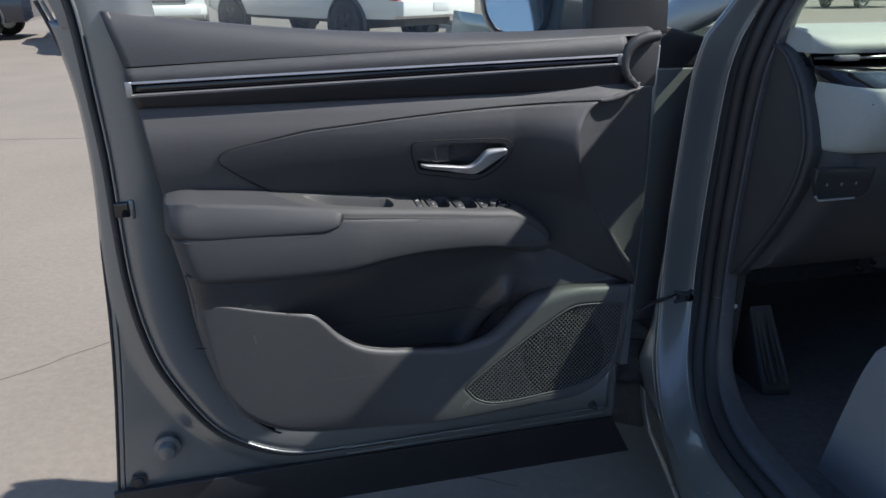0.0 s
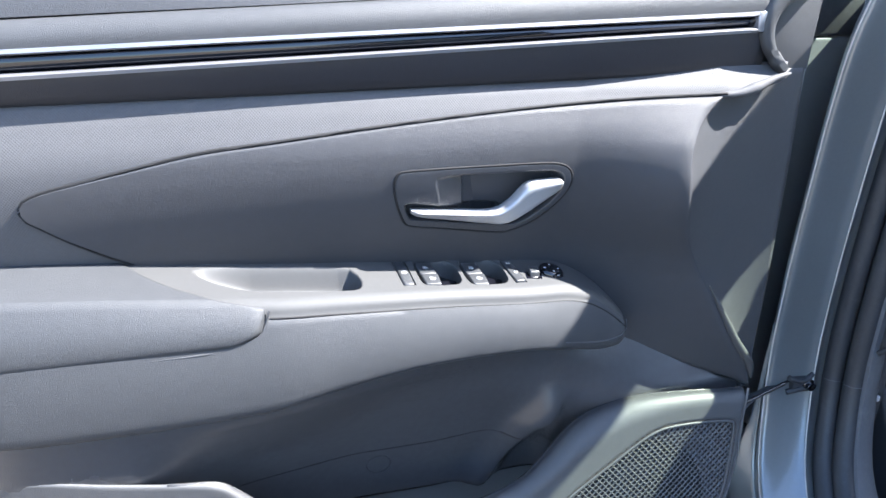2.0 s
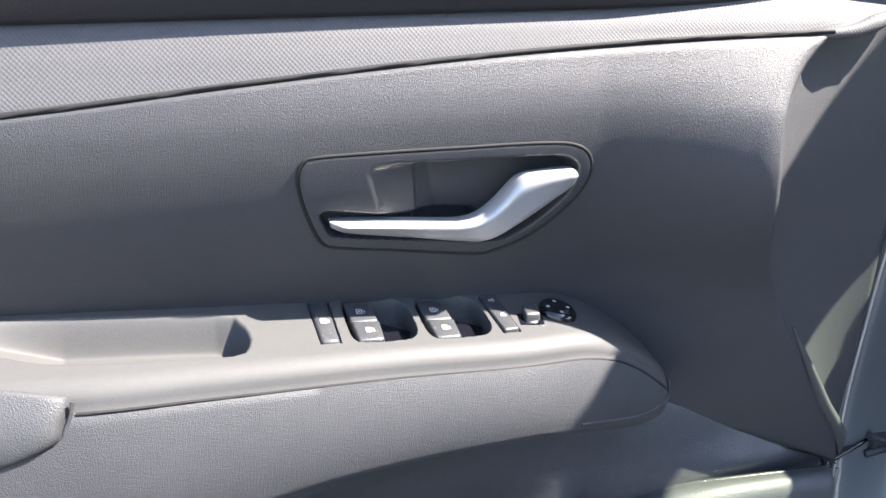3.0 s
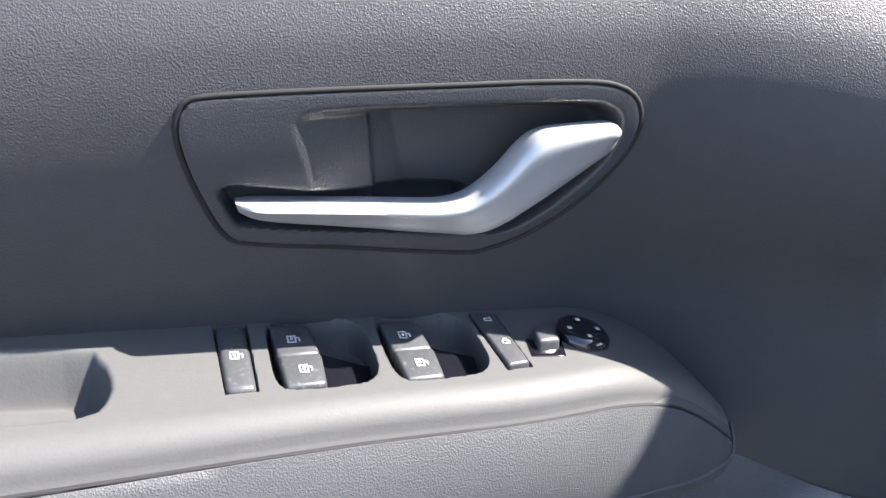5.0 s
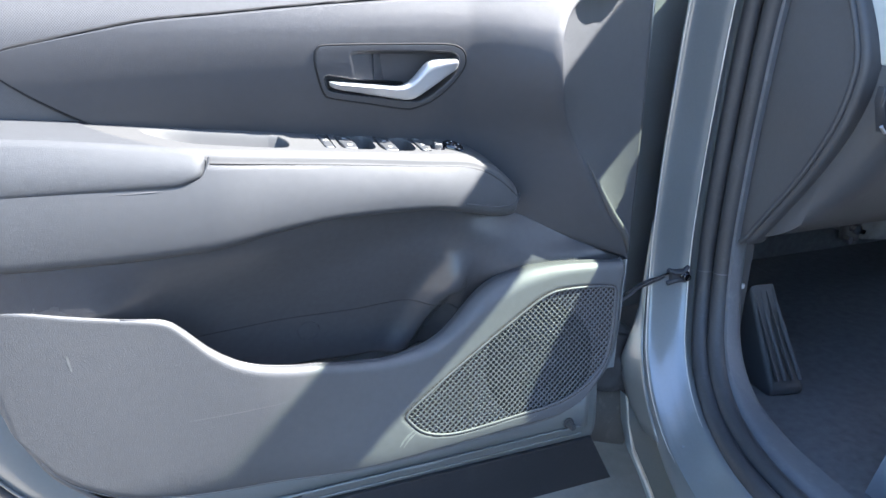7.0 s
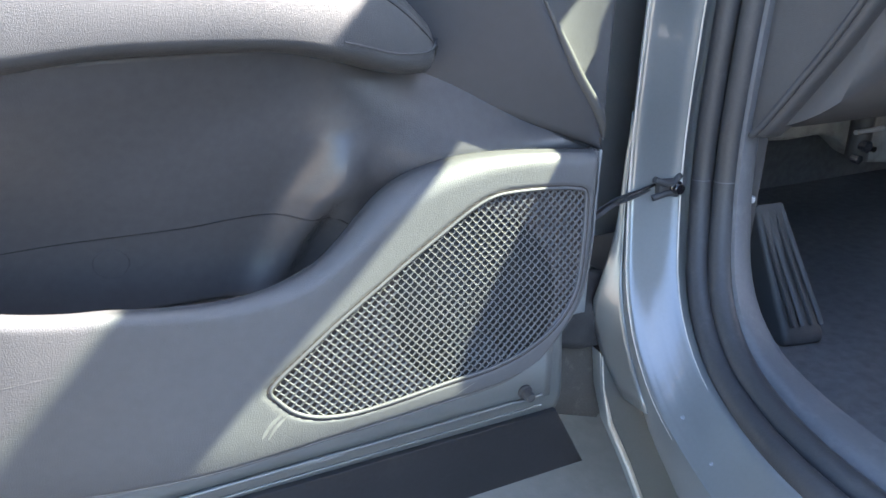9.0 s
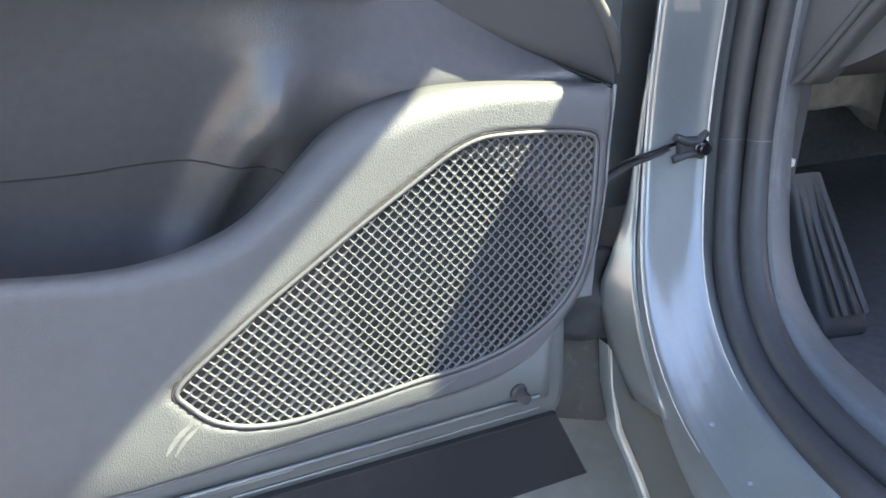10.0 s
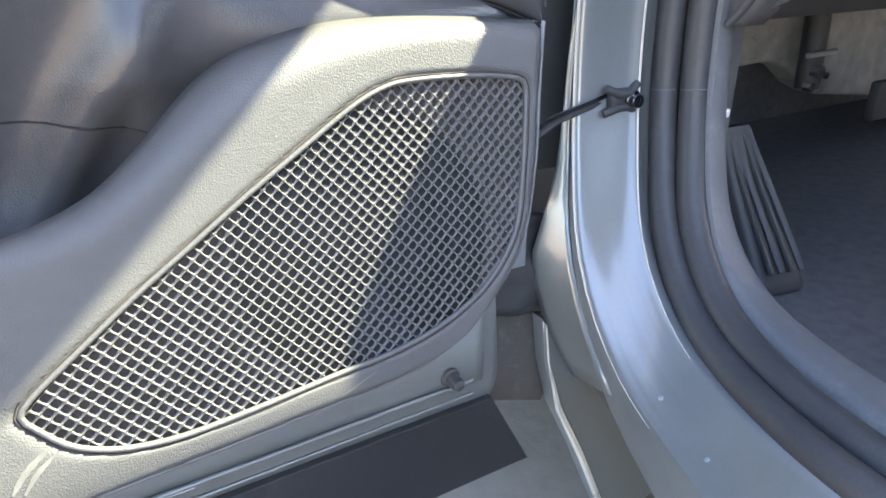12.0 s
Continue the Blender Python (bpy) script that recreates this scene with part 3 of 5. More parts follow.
def icon(spots, at, up, parent_key, size=0.0012):
    verts, faces = [], []
    for (x0, y0, x1, y1) in spots:
        k = len(verts)
        verts += [on_top(at[0] + a * size, at[1] + b * size, up) for a, b in ((x0, y0), (x1, y0), (x1, y1), (x0, y1))]
        faces.append((k, k + 1, k + 2, k + 3))
    return add_mesh("icon", verts, faces, ICON, parent_key, "white printed window symbol", 30, 0.0002, 0)


DOORSIGN = [(-2.2, -2, -1.6, 2), (-2.2, 1.5, 1.0, 2), (-2.2, -2, 1.0, -1.5), (0.5, -2, 1.0, 2), (-1.1, -0.5, -0.1, 0.9), (1.0, 0.4, 2.3, 0.9), (1.8, -1.4, 2.3, 0.9)]
k = key("lock_switch", [(-0.0175, 0.003), (-0.005, 0.0035), (-0.0035, -0.0385), (-0.015, -0.039)][::-1], 0.001, SWITCHP, "dark window lock switch", 0.0, 0.0026)
icon(DOORSIGN, (-0.0098, -0.0185), 0.0012, door)
for (xa, xb, sh) in ((0.0045, 0.0215, 0.0015), (0.053, 0.0705, 0.0015)):
    key("window_switch", [(xa, 0.002), (xb, 0.002), (xb + 0.0025, -0.0175), (xa + 0.0018, -0.0185)][::-1], 0.0002, SWITCHP, "dark window switch key", 0.04, 0.0018)
    key("window_switch", [(xa + 0.0018, -0.0186), (xb + 0.0027, -0.0176), (xb + 0.002, -0.038), (xa + 0.003, -0.039)][::-1], 0.0008, SWITCHP, "dark window switch key", -0.03, 0.0018)
    icon(DOORSIGN, (xa + 0.0095, -0.0085), 0.0006, door)
    icon(DOORSIGN, (xa + 0.0118, -0.0285), 0.0010, door)
key("lock_bar", [(0.0985, 0.0055), (0.1105, 0.0045), (0.1135, -0.0325), (0.1028, -0.034)][::-1], 0.0016, SWITCHP, "dark rocker switch with lock symbols")
icon([(-1.6, -1, 1.6, -0.6), (-1.6, -1, -1.2, 1), (1.2, -1, 1.6, 1), (-1.6, 0.6, 1.6, 1), (1.0, 1, 1.4, 2)], (0.1052, -0.001), 0.0019, door)
icon([(-1.6, -1, 1.6, -0.6), (-1.6, -1, -1.2, 1), (1.2, -1, 1.6, 1), (-1.6, 0.6, 1.6, 1), (-0.8, 1, -0.4, 2.2), (0.4, 1, 0.8, 2.2), (-0.8, 1.9, 0.8, 2.2)], (0.1075, -0.0185), 0.0019, door)
key("mirror_lever", [(0.1225, -0.0135), (0.1335, -0.0125), (0.1325, -0.0235), (0.1215, -0.0240)][::-1], 0.006, SWITCHP, "small dark mirror folding lever", 0.1, 0.0016)
key("lever_slot", [(0.1185, -0.015), (0.1375, -0.0135), (0.1335, -0.0285), (0.1165, -0.0275)][::-1], 0.0004, GLOSSB, "black lever slot", 0.0, 0.0004)
for wl in (WELL1, WELL2):
    mid = np.mean(wl, 0)
    key("switch_floor", [tuple(mid + (p - mid) * 0.98) for p in (wl[2], wl[14], wl[22], wl[32])][::-1], -0.012, GLOSSB, "dark floor of the switch well", 0.0, 0.0004, -0.017)
ring = []
for r, h in ((0.0135, -0.004), (0.0135, 0.0015), (0.0128, 0.0035), (0.0112, 0.0045), (0.0100, 0.0038), (0.005, 0.0030), (0.0, 0.0028)):
    ring += [on_top(0.1495 + r * math.cos(w), -0.0135 + 0.9 * r * math.sin(w), h) for w in np.linspace(0, 2 * math.pi, 33)[:-1]]
add_mesh("mirror_knob", ring, grid_faces(7, 32, False, True), GLOSSB, door, "round glossy black mirror control knob", 40)
for (dx, dy) in ((0.0, 0.0065), (0.0075, 0.0), (0.0, -0.0065), (-0.0075, 0.0)):
    icon([(-0.9, -0.8, 0.9, 0.8)], (0.1495 + dx, -0.0135 + dy), 0.0046, door)

# ---- lower panel with the map pocket rim and the speaker housing ----
rim = spline([(-0.3965, 0.735), (-0.35, 0.729), (-0.298, 0.716), (-0.25, 0.705), (-0.205, 0.695), (-0.185, 0.678), (-0.162, 0.652), (-0.136, 0.631), (-0.108, 0.618), (-0.07, 0.609), (-0.04, 0.605),
              (0.0, 0.598), (0.045, 0.594), (0.085, 0.598), (0.12, 0.609), (0.145, 0.626), (0.165, 0.643), (0.185, 0.659), (0.21, 0.672), (0.25, 0.6825), (0.295, 0.6855), (0.35, 0.683), (0.408, 0.6775)], 120)
lower = spline([(-0.371, 0.58), (-0.360, 0.562), (-0.327, 0.507), (-0.271, 0.468), (-0.220, 0.453), (-0.170, 0.446), (-0.09, 0.446), (0.015, 0.451), (0.113, 0.457), (0.174, 0.461), (0.22, 0.4645), (0.262, 0.467), (0.297, 0.473), (0.328, 0.487)], 120)
leftc = spline([(-0.371, 0.58), (-0.3815, 0.63), (-0.391, 0.68), (-0.3965, 0.735)], 20)
rightc = spline([(0.328, 0.487), (0.347, 0.501), (0.366, 0.520), (0.381, 0.543), (0.394, 0.592), (0.401, 0.639), (0.406, 0.666), (0.408, 0.6775)], 24)
face_y = table((-0.40, -0.055), (-0.36, -0.060), (-0.2, -0.064), (-0.1, -0.0665), (-0.03, -0.067), (0.05, -0.065), (0.2, -0.066), (0.385, -0.067), (0.43, -0.062))
face_tilt = table((-0.40, -0.06), (-0.12, -0.03), (0.05, 0.18), (0.43, 0.18))
rim_r = table((-0.40, 0.0015), (-0.24, 0.002), (-0.205, 0.005), (-0.16, 0.009), (0.05, 0.012), (0.12, 0.018), (0.19, 0.026), (0.25, 0.022), (0.30, 0.016), (0.42, 0.012))
drop_z = table((0.40, 0.022), (0.43, 0.012), (0.46, 0.003), (0.50, 0.0), (0.75, 0.0))
NU, NV = 150, 80
pts = coons(lower, rim, leftc, rightc, NU, NV)


def quarter(d, r):
    q = np.clip(1 - d / r, 0, 1)
    return r * (1 - math.sqrt(max(0.0, 1 - q * q)))


GRILLE = spline([(0.0695, 0.515), (0.077, 0.5235), (0.099, 0.539), (0.131, 0.561), (0.163, 0.581), (0.195, 0.601), (0.229, 0.621), (0.262, 0.640), (0.283, 0.6485), (0.302, 0.651), (0.342, 0.650), (0.376, 0.646),
                 (0.385, 0.640), (0.384, 0.620), (0.380, 0.590), (0.373, 0.555), (0.363, 0.536), (0.348, 0.520), (0.328, 0.507), (0.300, 0.496), (0.267, 0.4895), (0.235, 0.487), (0.181, 0.4815), (0.143, 0.479), (0.118, 0.481), (0.100, 0.486), (0.086, 0.494), (0.075, 0.506)], 160, True)


def panel_y(x, z):
    return face_y(x) + face_tilt(x) * (z - 0.56) + drop_z(z)


verts = []
dist = inside(pts[:, :, 0], pts[:, :, 1], GRILLE)
for i in range(NU):
    for j in range(NV):
        x, z = pts[i, j]
        top, bot = pts[i, NV - 1], pts[i, 0]
        dt, db = math.hypot(top[0] - x, top[1] - z), math.hypot(bot[0] - x, bot[1] - z)
        dl, dr = np.linalg.norm(pts[0, j] - pts[i, j]), np.linalg.norm(pts[NU - 1, j] - pts[i, j])
        y = panel_y(x, z) + quarter(dt, rim_r(x)) + quarter(db, 0.010) + quarter(dl, 0.016) + quarter(dr, 0.010)
        y += 0.006 * float(step(np.array(dist[i, j] + 0.003), 0.004))
        verts.append((x, y, z))
lower_panel = add_mesh("lower_panel", verts, grid_faces(NU, NV, True), PLASTIC, door, "grained dark grey lower panel with map pocket rim", 60, 0.003, 1)
inner = []
inner_rim = [q for q in rim if q[0] > -0.25]
for x, z in inner_rim:
    y0 = panel_y(x, z) + rim_r(x)
    for d, h in ((-0.0005, 0.0), (0.003, -0.001), (0.005, -0.006), (0.006, -0.03), (0.006, -0.09)):
        inner.append((x, y0 + d, z + h))
add_mesh("pocket_inner", inner, grid_faces(len(inner_rim), 5, True), WALLP, door, "", 60, 0.002, 1)

# lower edge in a paler plastic, drawn for the highlight along it
lip = [(x, panel_y(x, z) + 0.007, z - 0.0015) for x, z in lower[8:]] + [(x + 0.001, panel_y(x, z) + 0.007, z) for x, z in rightc[1:]]
tube("panel_lip", lip, 0.0016, GRILLEP, door, "lower edge of the panel, its highlight drawn in paler plastic", 6)

# perforated speaker grille: every hole cut through

def grille_y(x, z):
    return panel_y(x, z) + 0.0022


PITCH = 0.0058
ca, sa = math.cos(radians(42)), math.sin(radians(42))
cells = []
for i in range(-90, 90):
    for j in range(-90, 90):
        p, q = i * PITCH, j * PITCH
        cells.append((0.24 + p * ca - q * sa, 0.56 + (p * sa + q * ca) * 0.98))
cells = np.array(cells)
cells = cells[inside(cells[:, 0], cells[:, 1], GRILLE) > 0.0003]
verts, faces = [], []
H1, H2 = PITCH * 0.5, PITCH * 0.5 * 0.84
OCT = [(math.cos(w) / max(abs(math.cos(w)), abs(math.sin(w))), math.sin(w) / max(abs(math.cos(w)), abs(math.sin(w))), math.cos(w) * 1.14, math.sin(w) * 1.14) for w in np.linspace(0, 2 * math.pi, 9)[:-1]]
for cx, cz in cells:
    k = len(verts)
    y = grille_y(cx, cz)
    for h, back, rnd in ((H1, 0.0001, 0.0), (H2 * 1.09, 0.0002, 0.40), (H2 * 1.02, 0.0005, 0.5), (H2, 0.0011, 0.55), (H2 * 0.95, 0.0026, 0.55)):
        for a, d, a2, d2 in OCT:
            a, d = a + (a2 - a) * rnd, d + (d2 - d) * rnd
            verts.append((cx + h * (a * ca - d * sa), y + back, cz + h * (a * sa + d * ca)))
    for r in (0, 8, 16, 24):
        for m in range(8):
            faces.append((k + r + m, k + r + (m + 1) % 8, k + r + 8 + (m + 1) % 8, k + r + 8 + m))
grille = tagged(add_mesh("speaker_grille", verts, faces, GRILLEP, door, "perforated grey speaker grille", 50), kind="stuff")
rim_t = np.roll(GRILLE, -1, 0) - np.roll(GRILLE, 1, 0)
rim_n = np.stack([-rim_t[:, 1], rim_t[:, 0]], 1) / np.linalg.norm(rim_t, axis=1)[:, None]
tube("grille_groove", [(x, panel_y(x, z) + 0.0010, z) for x, z in GRILLE + 0.0024 * rim_n], 0.0008, HOLE, door, "dark groove round the grille", 6, True)
tube("grille_frame", [(x, panel_y(x, z) + 0.0012, z) for x, z in GRILLE], 0.0018, PLASTIC, door, "raised grey frame round the grille", 8, True)
back = [(x, panel_y(x, z) + 0.0045, z) for x, z in GRILLE]
add_mesh("speaker_cloth", back + [(0.24, panel_y(0.24, 0.56) + 0.005, 0.56)], [(i, (i + 1) % 160, 160) for i in range(160)], HOLE, door, "dark cloth behind the grille", 60)

disc = [(0.265 + 0.082 * math.cos(w), 0.556 + 0.082 * math.sin(w)) for w in np.linspace(0, 2 * math.pi, 41)[:-1]]
add_mesh("speaker_cone", [(x, panel_y(x, z) + 0.0038, z) for x, z in disc], [tuple(range(40))], CONE, door, "dark round loudspeaker behind the grille", 60, 0.0004, 1)



def scuff(pts, w):
    q = spline(pts, 20)
    verts = []
    for i, (x, z) in enumerate(q):
        d = q[min(i + 1, 19)] - q[max(i - 1, 0)]
        d = d / np.linalg.norm(d)
        k = w * (0.35 + 0.65 * math.sin(math.pi * i / 19)) * (0.8 + 0.4 * noise.noise(Vector((x * 300, z * 300, 0))))
        for s in (-1, 1):
            a, c = x - d[1] * k * s, z + d[0] * k * s
            verts.append((a, panel_y(a, c) - 0.0003, c))
    add_mesh("scuff", verts, grid_faces(20, 2), SCUFF, door, "pale scuff mark on the panel", 60)


scuff([(0.058, 0.477), (0.066, 0.487), (0.078, 0.496)], 0.0022)
scuff([(0.063, 0.475), (0.071, 0.485), (0.082, 0.493)], 0.0016)
scuff([(-0.303, 0.671), (-0.302, 0.662), (-0.3005, 0.651)], 0.0018)
scuff([(-0.192, 0.5630), (-0.150, 0.5632), (-0.115, 0.5645), (-0.082, 0.5660)], 0.0005)
scuff([(0.232, 0.472), (0.245, 0.477), (0.258, 0.482)], 0.0005)

# recessed wall above the pocket
WX = [-0.405, -0.36, -0.28, -0.2, -0.12, -0.05, 0.03, 0.10, 0.17, 0.23, 0.30, 0.36, 0.42]
WZ = [0.56, 0.60, 0.64, 0.68, 0.71, 0.74, 0.765, 0.785]
WT = [[-0.040, -0.045, -0.051, -0.056, -0.061, -0.0655, -0.0690, -0.0720],
      [-0.040, -0.046, -0.055, -0.064, -0.0675, -0.0712, -0.0755, -0.0795],
      [-0.026, -0.034, -0.044, -0.058, -0.0670, -0.0716, -0.0758, -0.0795],
      [0.000, -0.005, -0.012, -0.028, -0.044, -0.060, -0.074, -0.079],
      [0.020, 0.015, 0.006, -0.010, -0.028, -0.048, -0.064, -0.070],
      [0.032, 0.026, 0.016, 0.000, -0.014, -0.032, -0.048, -0.056],
      [0.030, 0.025, 0.016, 0.004, -0.006, -0.018, -0.032, -0.040],
      [0.036, 0.031, 0.018, 0.004, -0.006, -0.012, -0.020, -0.026],
      [0.036, 0.026, 0.006, -0.010, -0.014, -0.010, -0.006, -0.004],
      [0.040, 0.020, 0.000, -0.020, -0.012, 0.000, 0.014, 0.022],
      [0.020, 0.004, -0.008, -0.022, -0.008, 0.006, 0.018, 0.024],
      [0.010, 0.002, -0.008, -0.020, -0.002, 0.012, 0.020, 0.024],
      [0.010, 0.004, -0.004, -0.014, 0.002, 0.014, 0.020, 0.024]]


def fold_at(x, z):
    """Soft ridges pressed into the pocket wall."""
    low = min(1, max(0, (0.712 - z) / 0.055))
    one = 0.021 * math.exp(-((x - 0.108 - 0.54 * (z - 0.595)) / 0.019) ** 2)
    two = 0.012 * math.exp(-((x - 0.170 + 0.19 * (z - 0.622)) / 0.014) ** 2)
    return (one + two) * low


cols = [table(*zip(WZ, r)) for r in WT]
verts = []
XS, ZS = np.linspace(-0.405, 0.418, 90), np.linspace(0.56, 0.785, 50)
for z in ZS:
    f = table(*zip(WX, [c(z) for c in cols]))
    for u in np.linspace(0, 1, 90):
        x = left_edge(z) + 0.004 + (0.418 - left_edge(z) - 0.004) * u
        fold = fold_at(x, z)
        verts.append((x, f(x) - fold + quarter((x - left_edge(z) - 0.003), 0.014), z))
add_mesh("pocket_wall", verts, grid_faces(50, 90), WALLP, door, "dark recessed wall of the map pocket", 60, 0.003, 1)

# rolled outer edge of the trim, closing it against the shell
edge_y = table((0.45, -0.046), (0.60, -0.052), (0.73, -0.056), (0.80, -0.050), (0.855, -0.036), (0.90, -0.004), (0.97, -0.018), (1.02, -0.010), (1.05, 0.004), (1.09, -0.008), (1.19, 0.010))
verts = []
for z in np.linspace(0.455, 1.186, 80):
    x, y = float(left_edge(z)), float(edge_y(z))
    verts += [(x + 0.012, y + 0.002, z), (x + 0.006, y + 0.003, z), (x + 0.002, y + 0.007, z), (x, y + 0.014, z), (x - 0.001, 0.5 * y + 0.02, z), (x - 0.002, 0.036, z)]
add_mesh("trim_edge", verts, grid_faces(80, 6), PLASTIC, door, "rolled dark grey outer edge of the trim", 60, 0.002, 1)

# ---- door shell, frame and seals ----
fl = []
for i, (x, z) in enumerate(flange):
    a, b = flange[max(i - 1, 0)], flange[min(i + 1, 89)]
    d = np.array(b) - np.array(a)
    n2 = np.array((-d[1], d[0])) / np.linalg.norm(d)
    if n2 @ (np.array((0.0, 0.8)) - np.array((x, z))) < 0:
        n2 = -n2
    for s, y in ((-0.012, 0.056), (-0.004, 0.046), (0.0, 0.036), (0.003, 0.032), (0.02, 0.031), (0.11, 0.030)):
        fl.append((x + n2[0] * s, y, z + n2[1] * s))
add_mesh("inner_flange", fl, grid_faces(90, 6, True), PAINT, door, "raised painted flange round the trim", 60, 0.002, 1)
tube("edge_seal", [(x - 0.0095, 0.040, z - 0.004) for x, z in flange[:66]], 0.0065, RUBBER, door, "black rubber door seal", 8)
tube("flange_bead", [(x + 0.001, 0.0315, z + 0.001) for x, z in flange[:76]], 0.0026, PAINT, door, "folded painted edge of the flange", 8)
tube("door_hem", [(shell_l(z) + 0.013, 0.0635, z) for z in np.linspace(0.30, 1.20, 40)], 0.0028, PAINT, door, "folded painted hem of the door skin", 8)
tube("outer_seal", [(shell_l(z) + 0.003, 0.0690, z) for z in np.linspace(0.30, 1.20, 40)], 0.0035, RUBBER, door, "thin black outer edge seal", 8)
slab("door_skirt", [(-0.60, 0.205), (0.497, 0.214), (0.441, 0.317), (-0.2, 0.312), (-0.595, 0.306)], lambda a, c, d: (a, 0.047 + 0.08 * (0.317 - c) + d, c), 0.012, SKIRTP, door, "black plastic skirt along the door's foot", 0.002)

# inner handle: bezel with scooped cup, satin lever
SCOOP = spline([(0.0139, 0.962), (0.0226, 0.9705), (0.0744, 0.9699), (0.1218, 0.9692), (0.1404, 0.9672), (0.1490, 0.9610), (0.1500, 0.9510), (0.1430, 0.9350), (0.1142, 0.9095), (0.0872, 0.9085), (0.0500, 0.9150), (0.0250, 0.9200), (0.0190, 0.9300), (0.0165, 0.9480)], 60, True)
GXS, GZS = np.linspace(-0.0205, 0.1570, 190), np.linspace(0.8995, 0.9765, 84)
gx, gz = np.meshgrid(GXS, GZS, indexing="ij")
db = inside(gx, gz, spline(BEZEL, 60, True))
ds = inside(gx, gz, SCOOP)
gy = np.array([[plain_skin(x, z) for z in GZS] for x in GXS])
face = gy - 0.0042
curl = np.clip((gx - 0.016 + 0.25 * (gz - 0.968)) / 0.040, 0, 1)
lever = np.min([np.hypot(gx - x, gz - z) for x, z in spline([(-0.004, 0.934), (0.035, 0.927), (0.085, 0.921)], 30)], axis=0)
inner_edge = step(gx - 0.0475 + 0.10 * (gz - 0.950), 0.0022) * step(ds, 0.008)
deep = face + 0.017 * step(ds, 0.006) * curl ** 1.2 + 0.003 * inner_edge + 0.011 * (1 - step(lever - 0.0065, 0.003))
w = np.maximum(step(ds + 0.002, 0.007), 1 - step(lever - 0.0085, 0.002)) * step(db - 0.0042, 0.003)
gy = face * (1 - w) + deep * w
RIM = spline(BEZEL, 600, True)
for i, j in zip(*np.nonzero((db > -0.0014) & (db < 0.0004))):
    near = RIM[np.argmin((RIM[:, 0] - gx[i, j]) ** 2 + (RIM[:, 1] - gz[i, j]) ** 2)]
    gx[i, j], gz[i, j] = near
    gy[i, j] += 0.0002
ok = (db > -0.0014).ravel()
faces = [q for q in grid_faces(190, 84, True) if all(ok[k] for k in q)]
bezel = add_mesh("handle_bezel", np.stack([gx.ravel(), gy.ravel(), gz.ravel()], 1), faces, BEZELP, door, "dark smooth handle bezel with a finger scoop", 60)
tube("bezel_gap", [(0.068 + (x - 0.068) * 1.016, plain_skin(x, z) - 0.0030, 0.938 + (z - 0.938) * 1.03) for x, z in spline(BEZEL, 90, True)], 0.0012, CONE, door, "black gap round the handle bezel", 8, True)
def drawn_in(points):
    """Shortens the broad end of the lever."""
    return np.stack([points[:, 0] - 0.0118 * np.clip((points[:, 0] - 0.045) / 0.075, 0, 1), points[:, 1]], 1)


HU = spline([(-0.004, 0.9365), (0.035, 0.9325), (0.070, 0.9290), (0.084, 0.9285), (0.095, 0.9310), (0.107, 0.940), (0.117, 0.9515), (0.124, 0.9570), (0.134, 0.9582), (0.150, 0.9584), (0.156, 0.9582), (0.1588, 0.9560)], 60)
HL = spline([(-0.003, 0.9312), (0.006, 0.9268), (0.035, 0.9212), (0.058, 0.9170), (0.083, 0.9130), (0.098, 0.9118), (0.112, 0.9160), (0.134, 0.9300), (0.146, 0.9380), (0.154, 0.9432), (0.1588, 0.9465)], 60)
HU, HL = drawn_in(HU), drawn_in(HL)
verts = []
for i in range(60):
    s = i / 59
    y0 = min(-0.0030 - 0.0115 * s ** 1.5, plain_skin(HU[i][0], HU[i][1]) - 0.0015)
    size = min(1, s * 14 + 0.2, (1 - s) * 25 + 0.4)
    for w, y in ((0.06, 0.006), (0.0, 0.001), (0.03, -0.006), (0.12, -0.0095), (0.25, -0.010), (0.38, -0.0085), (0.5, -0.0065), (0.75, -0.004), (0.95, -0.0015), (1.0, 0.001), (0.92, 0.006)):
        p = HU[i] * (1 - w) + HL[i] * w
        verts.append((p[0], y0 + y * (0.3 + 0.7 * size), p[1]))
f = grid_faces(60, 11, False, True) + [tuple(range(11)), tuple(59 * 11 + k for k in range(11))[::-1]]
add_mesh("door_handle", verts, f, SATIN, door, "satin silver inner door handle", 60)

# hinge-side corner: sail panel, its lip, the curved end of the strip
right = [(0.432, 0.668), (0.434, 0.80), (0.432, 0.95), (0.428, 1.052)]
pts = coons([(0.405, 0.668), (0.432, 0.668)], [(0.308, 1.030), (0.36, 1.042), (0.39, 1.050), (0.428, 1.052)], [(x - 0.006, z) for x, z in sail], right, 30, 60)
verts = []
for i in range(30):
    for j in range(60):
        x, z = pts[i, j]
        u = i / 29
        verts.append((x, (skin(pts[0, j][0], z) + 0.004) * (1 - u) ** 2 + (-0.006) * (1 - (1 - u) ** 2), z))
add_mesh("sail_panel", verts, grid_faces(30, 60, True), DARKP, door, "smooth dark panel on the hinge side", 60, 0.003, 1)
tube("sail_lip", [(x + 0.004, skin(x, z) + 0.001, z) for x, z in sail[2:22]], np.interp(np.linspace(0, 1, 20), [0, 0.15, 0.6, 1], [0.001, 0.0055, 0.0045, 0.001]), SMOOTHP, door, "pale moulded lip of the side panel", 8)
horn = spline([(0.300, 1.0345), (0.330, 1.0365), (0.355, 1.0430), (0.372, 1.0490), (0.391, 1.0525)], 24)
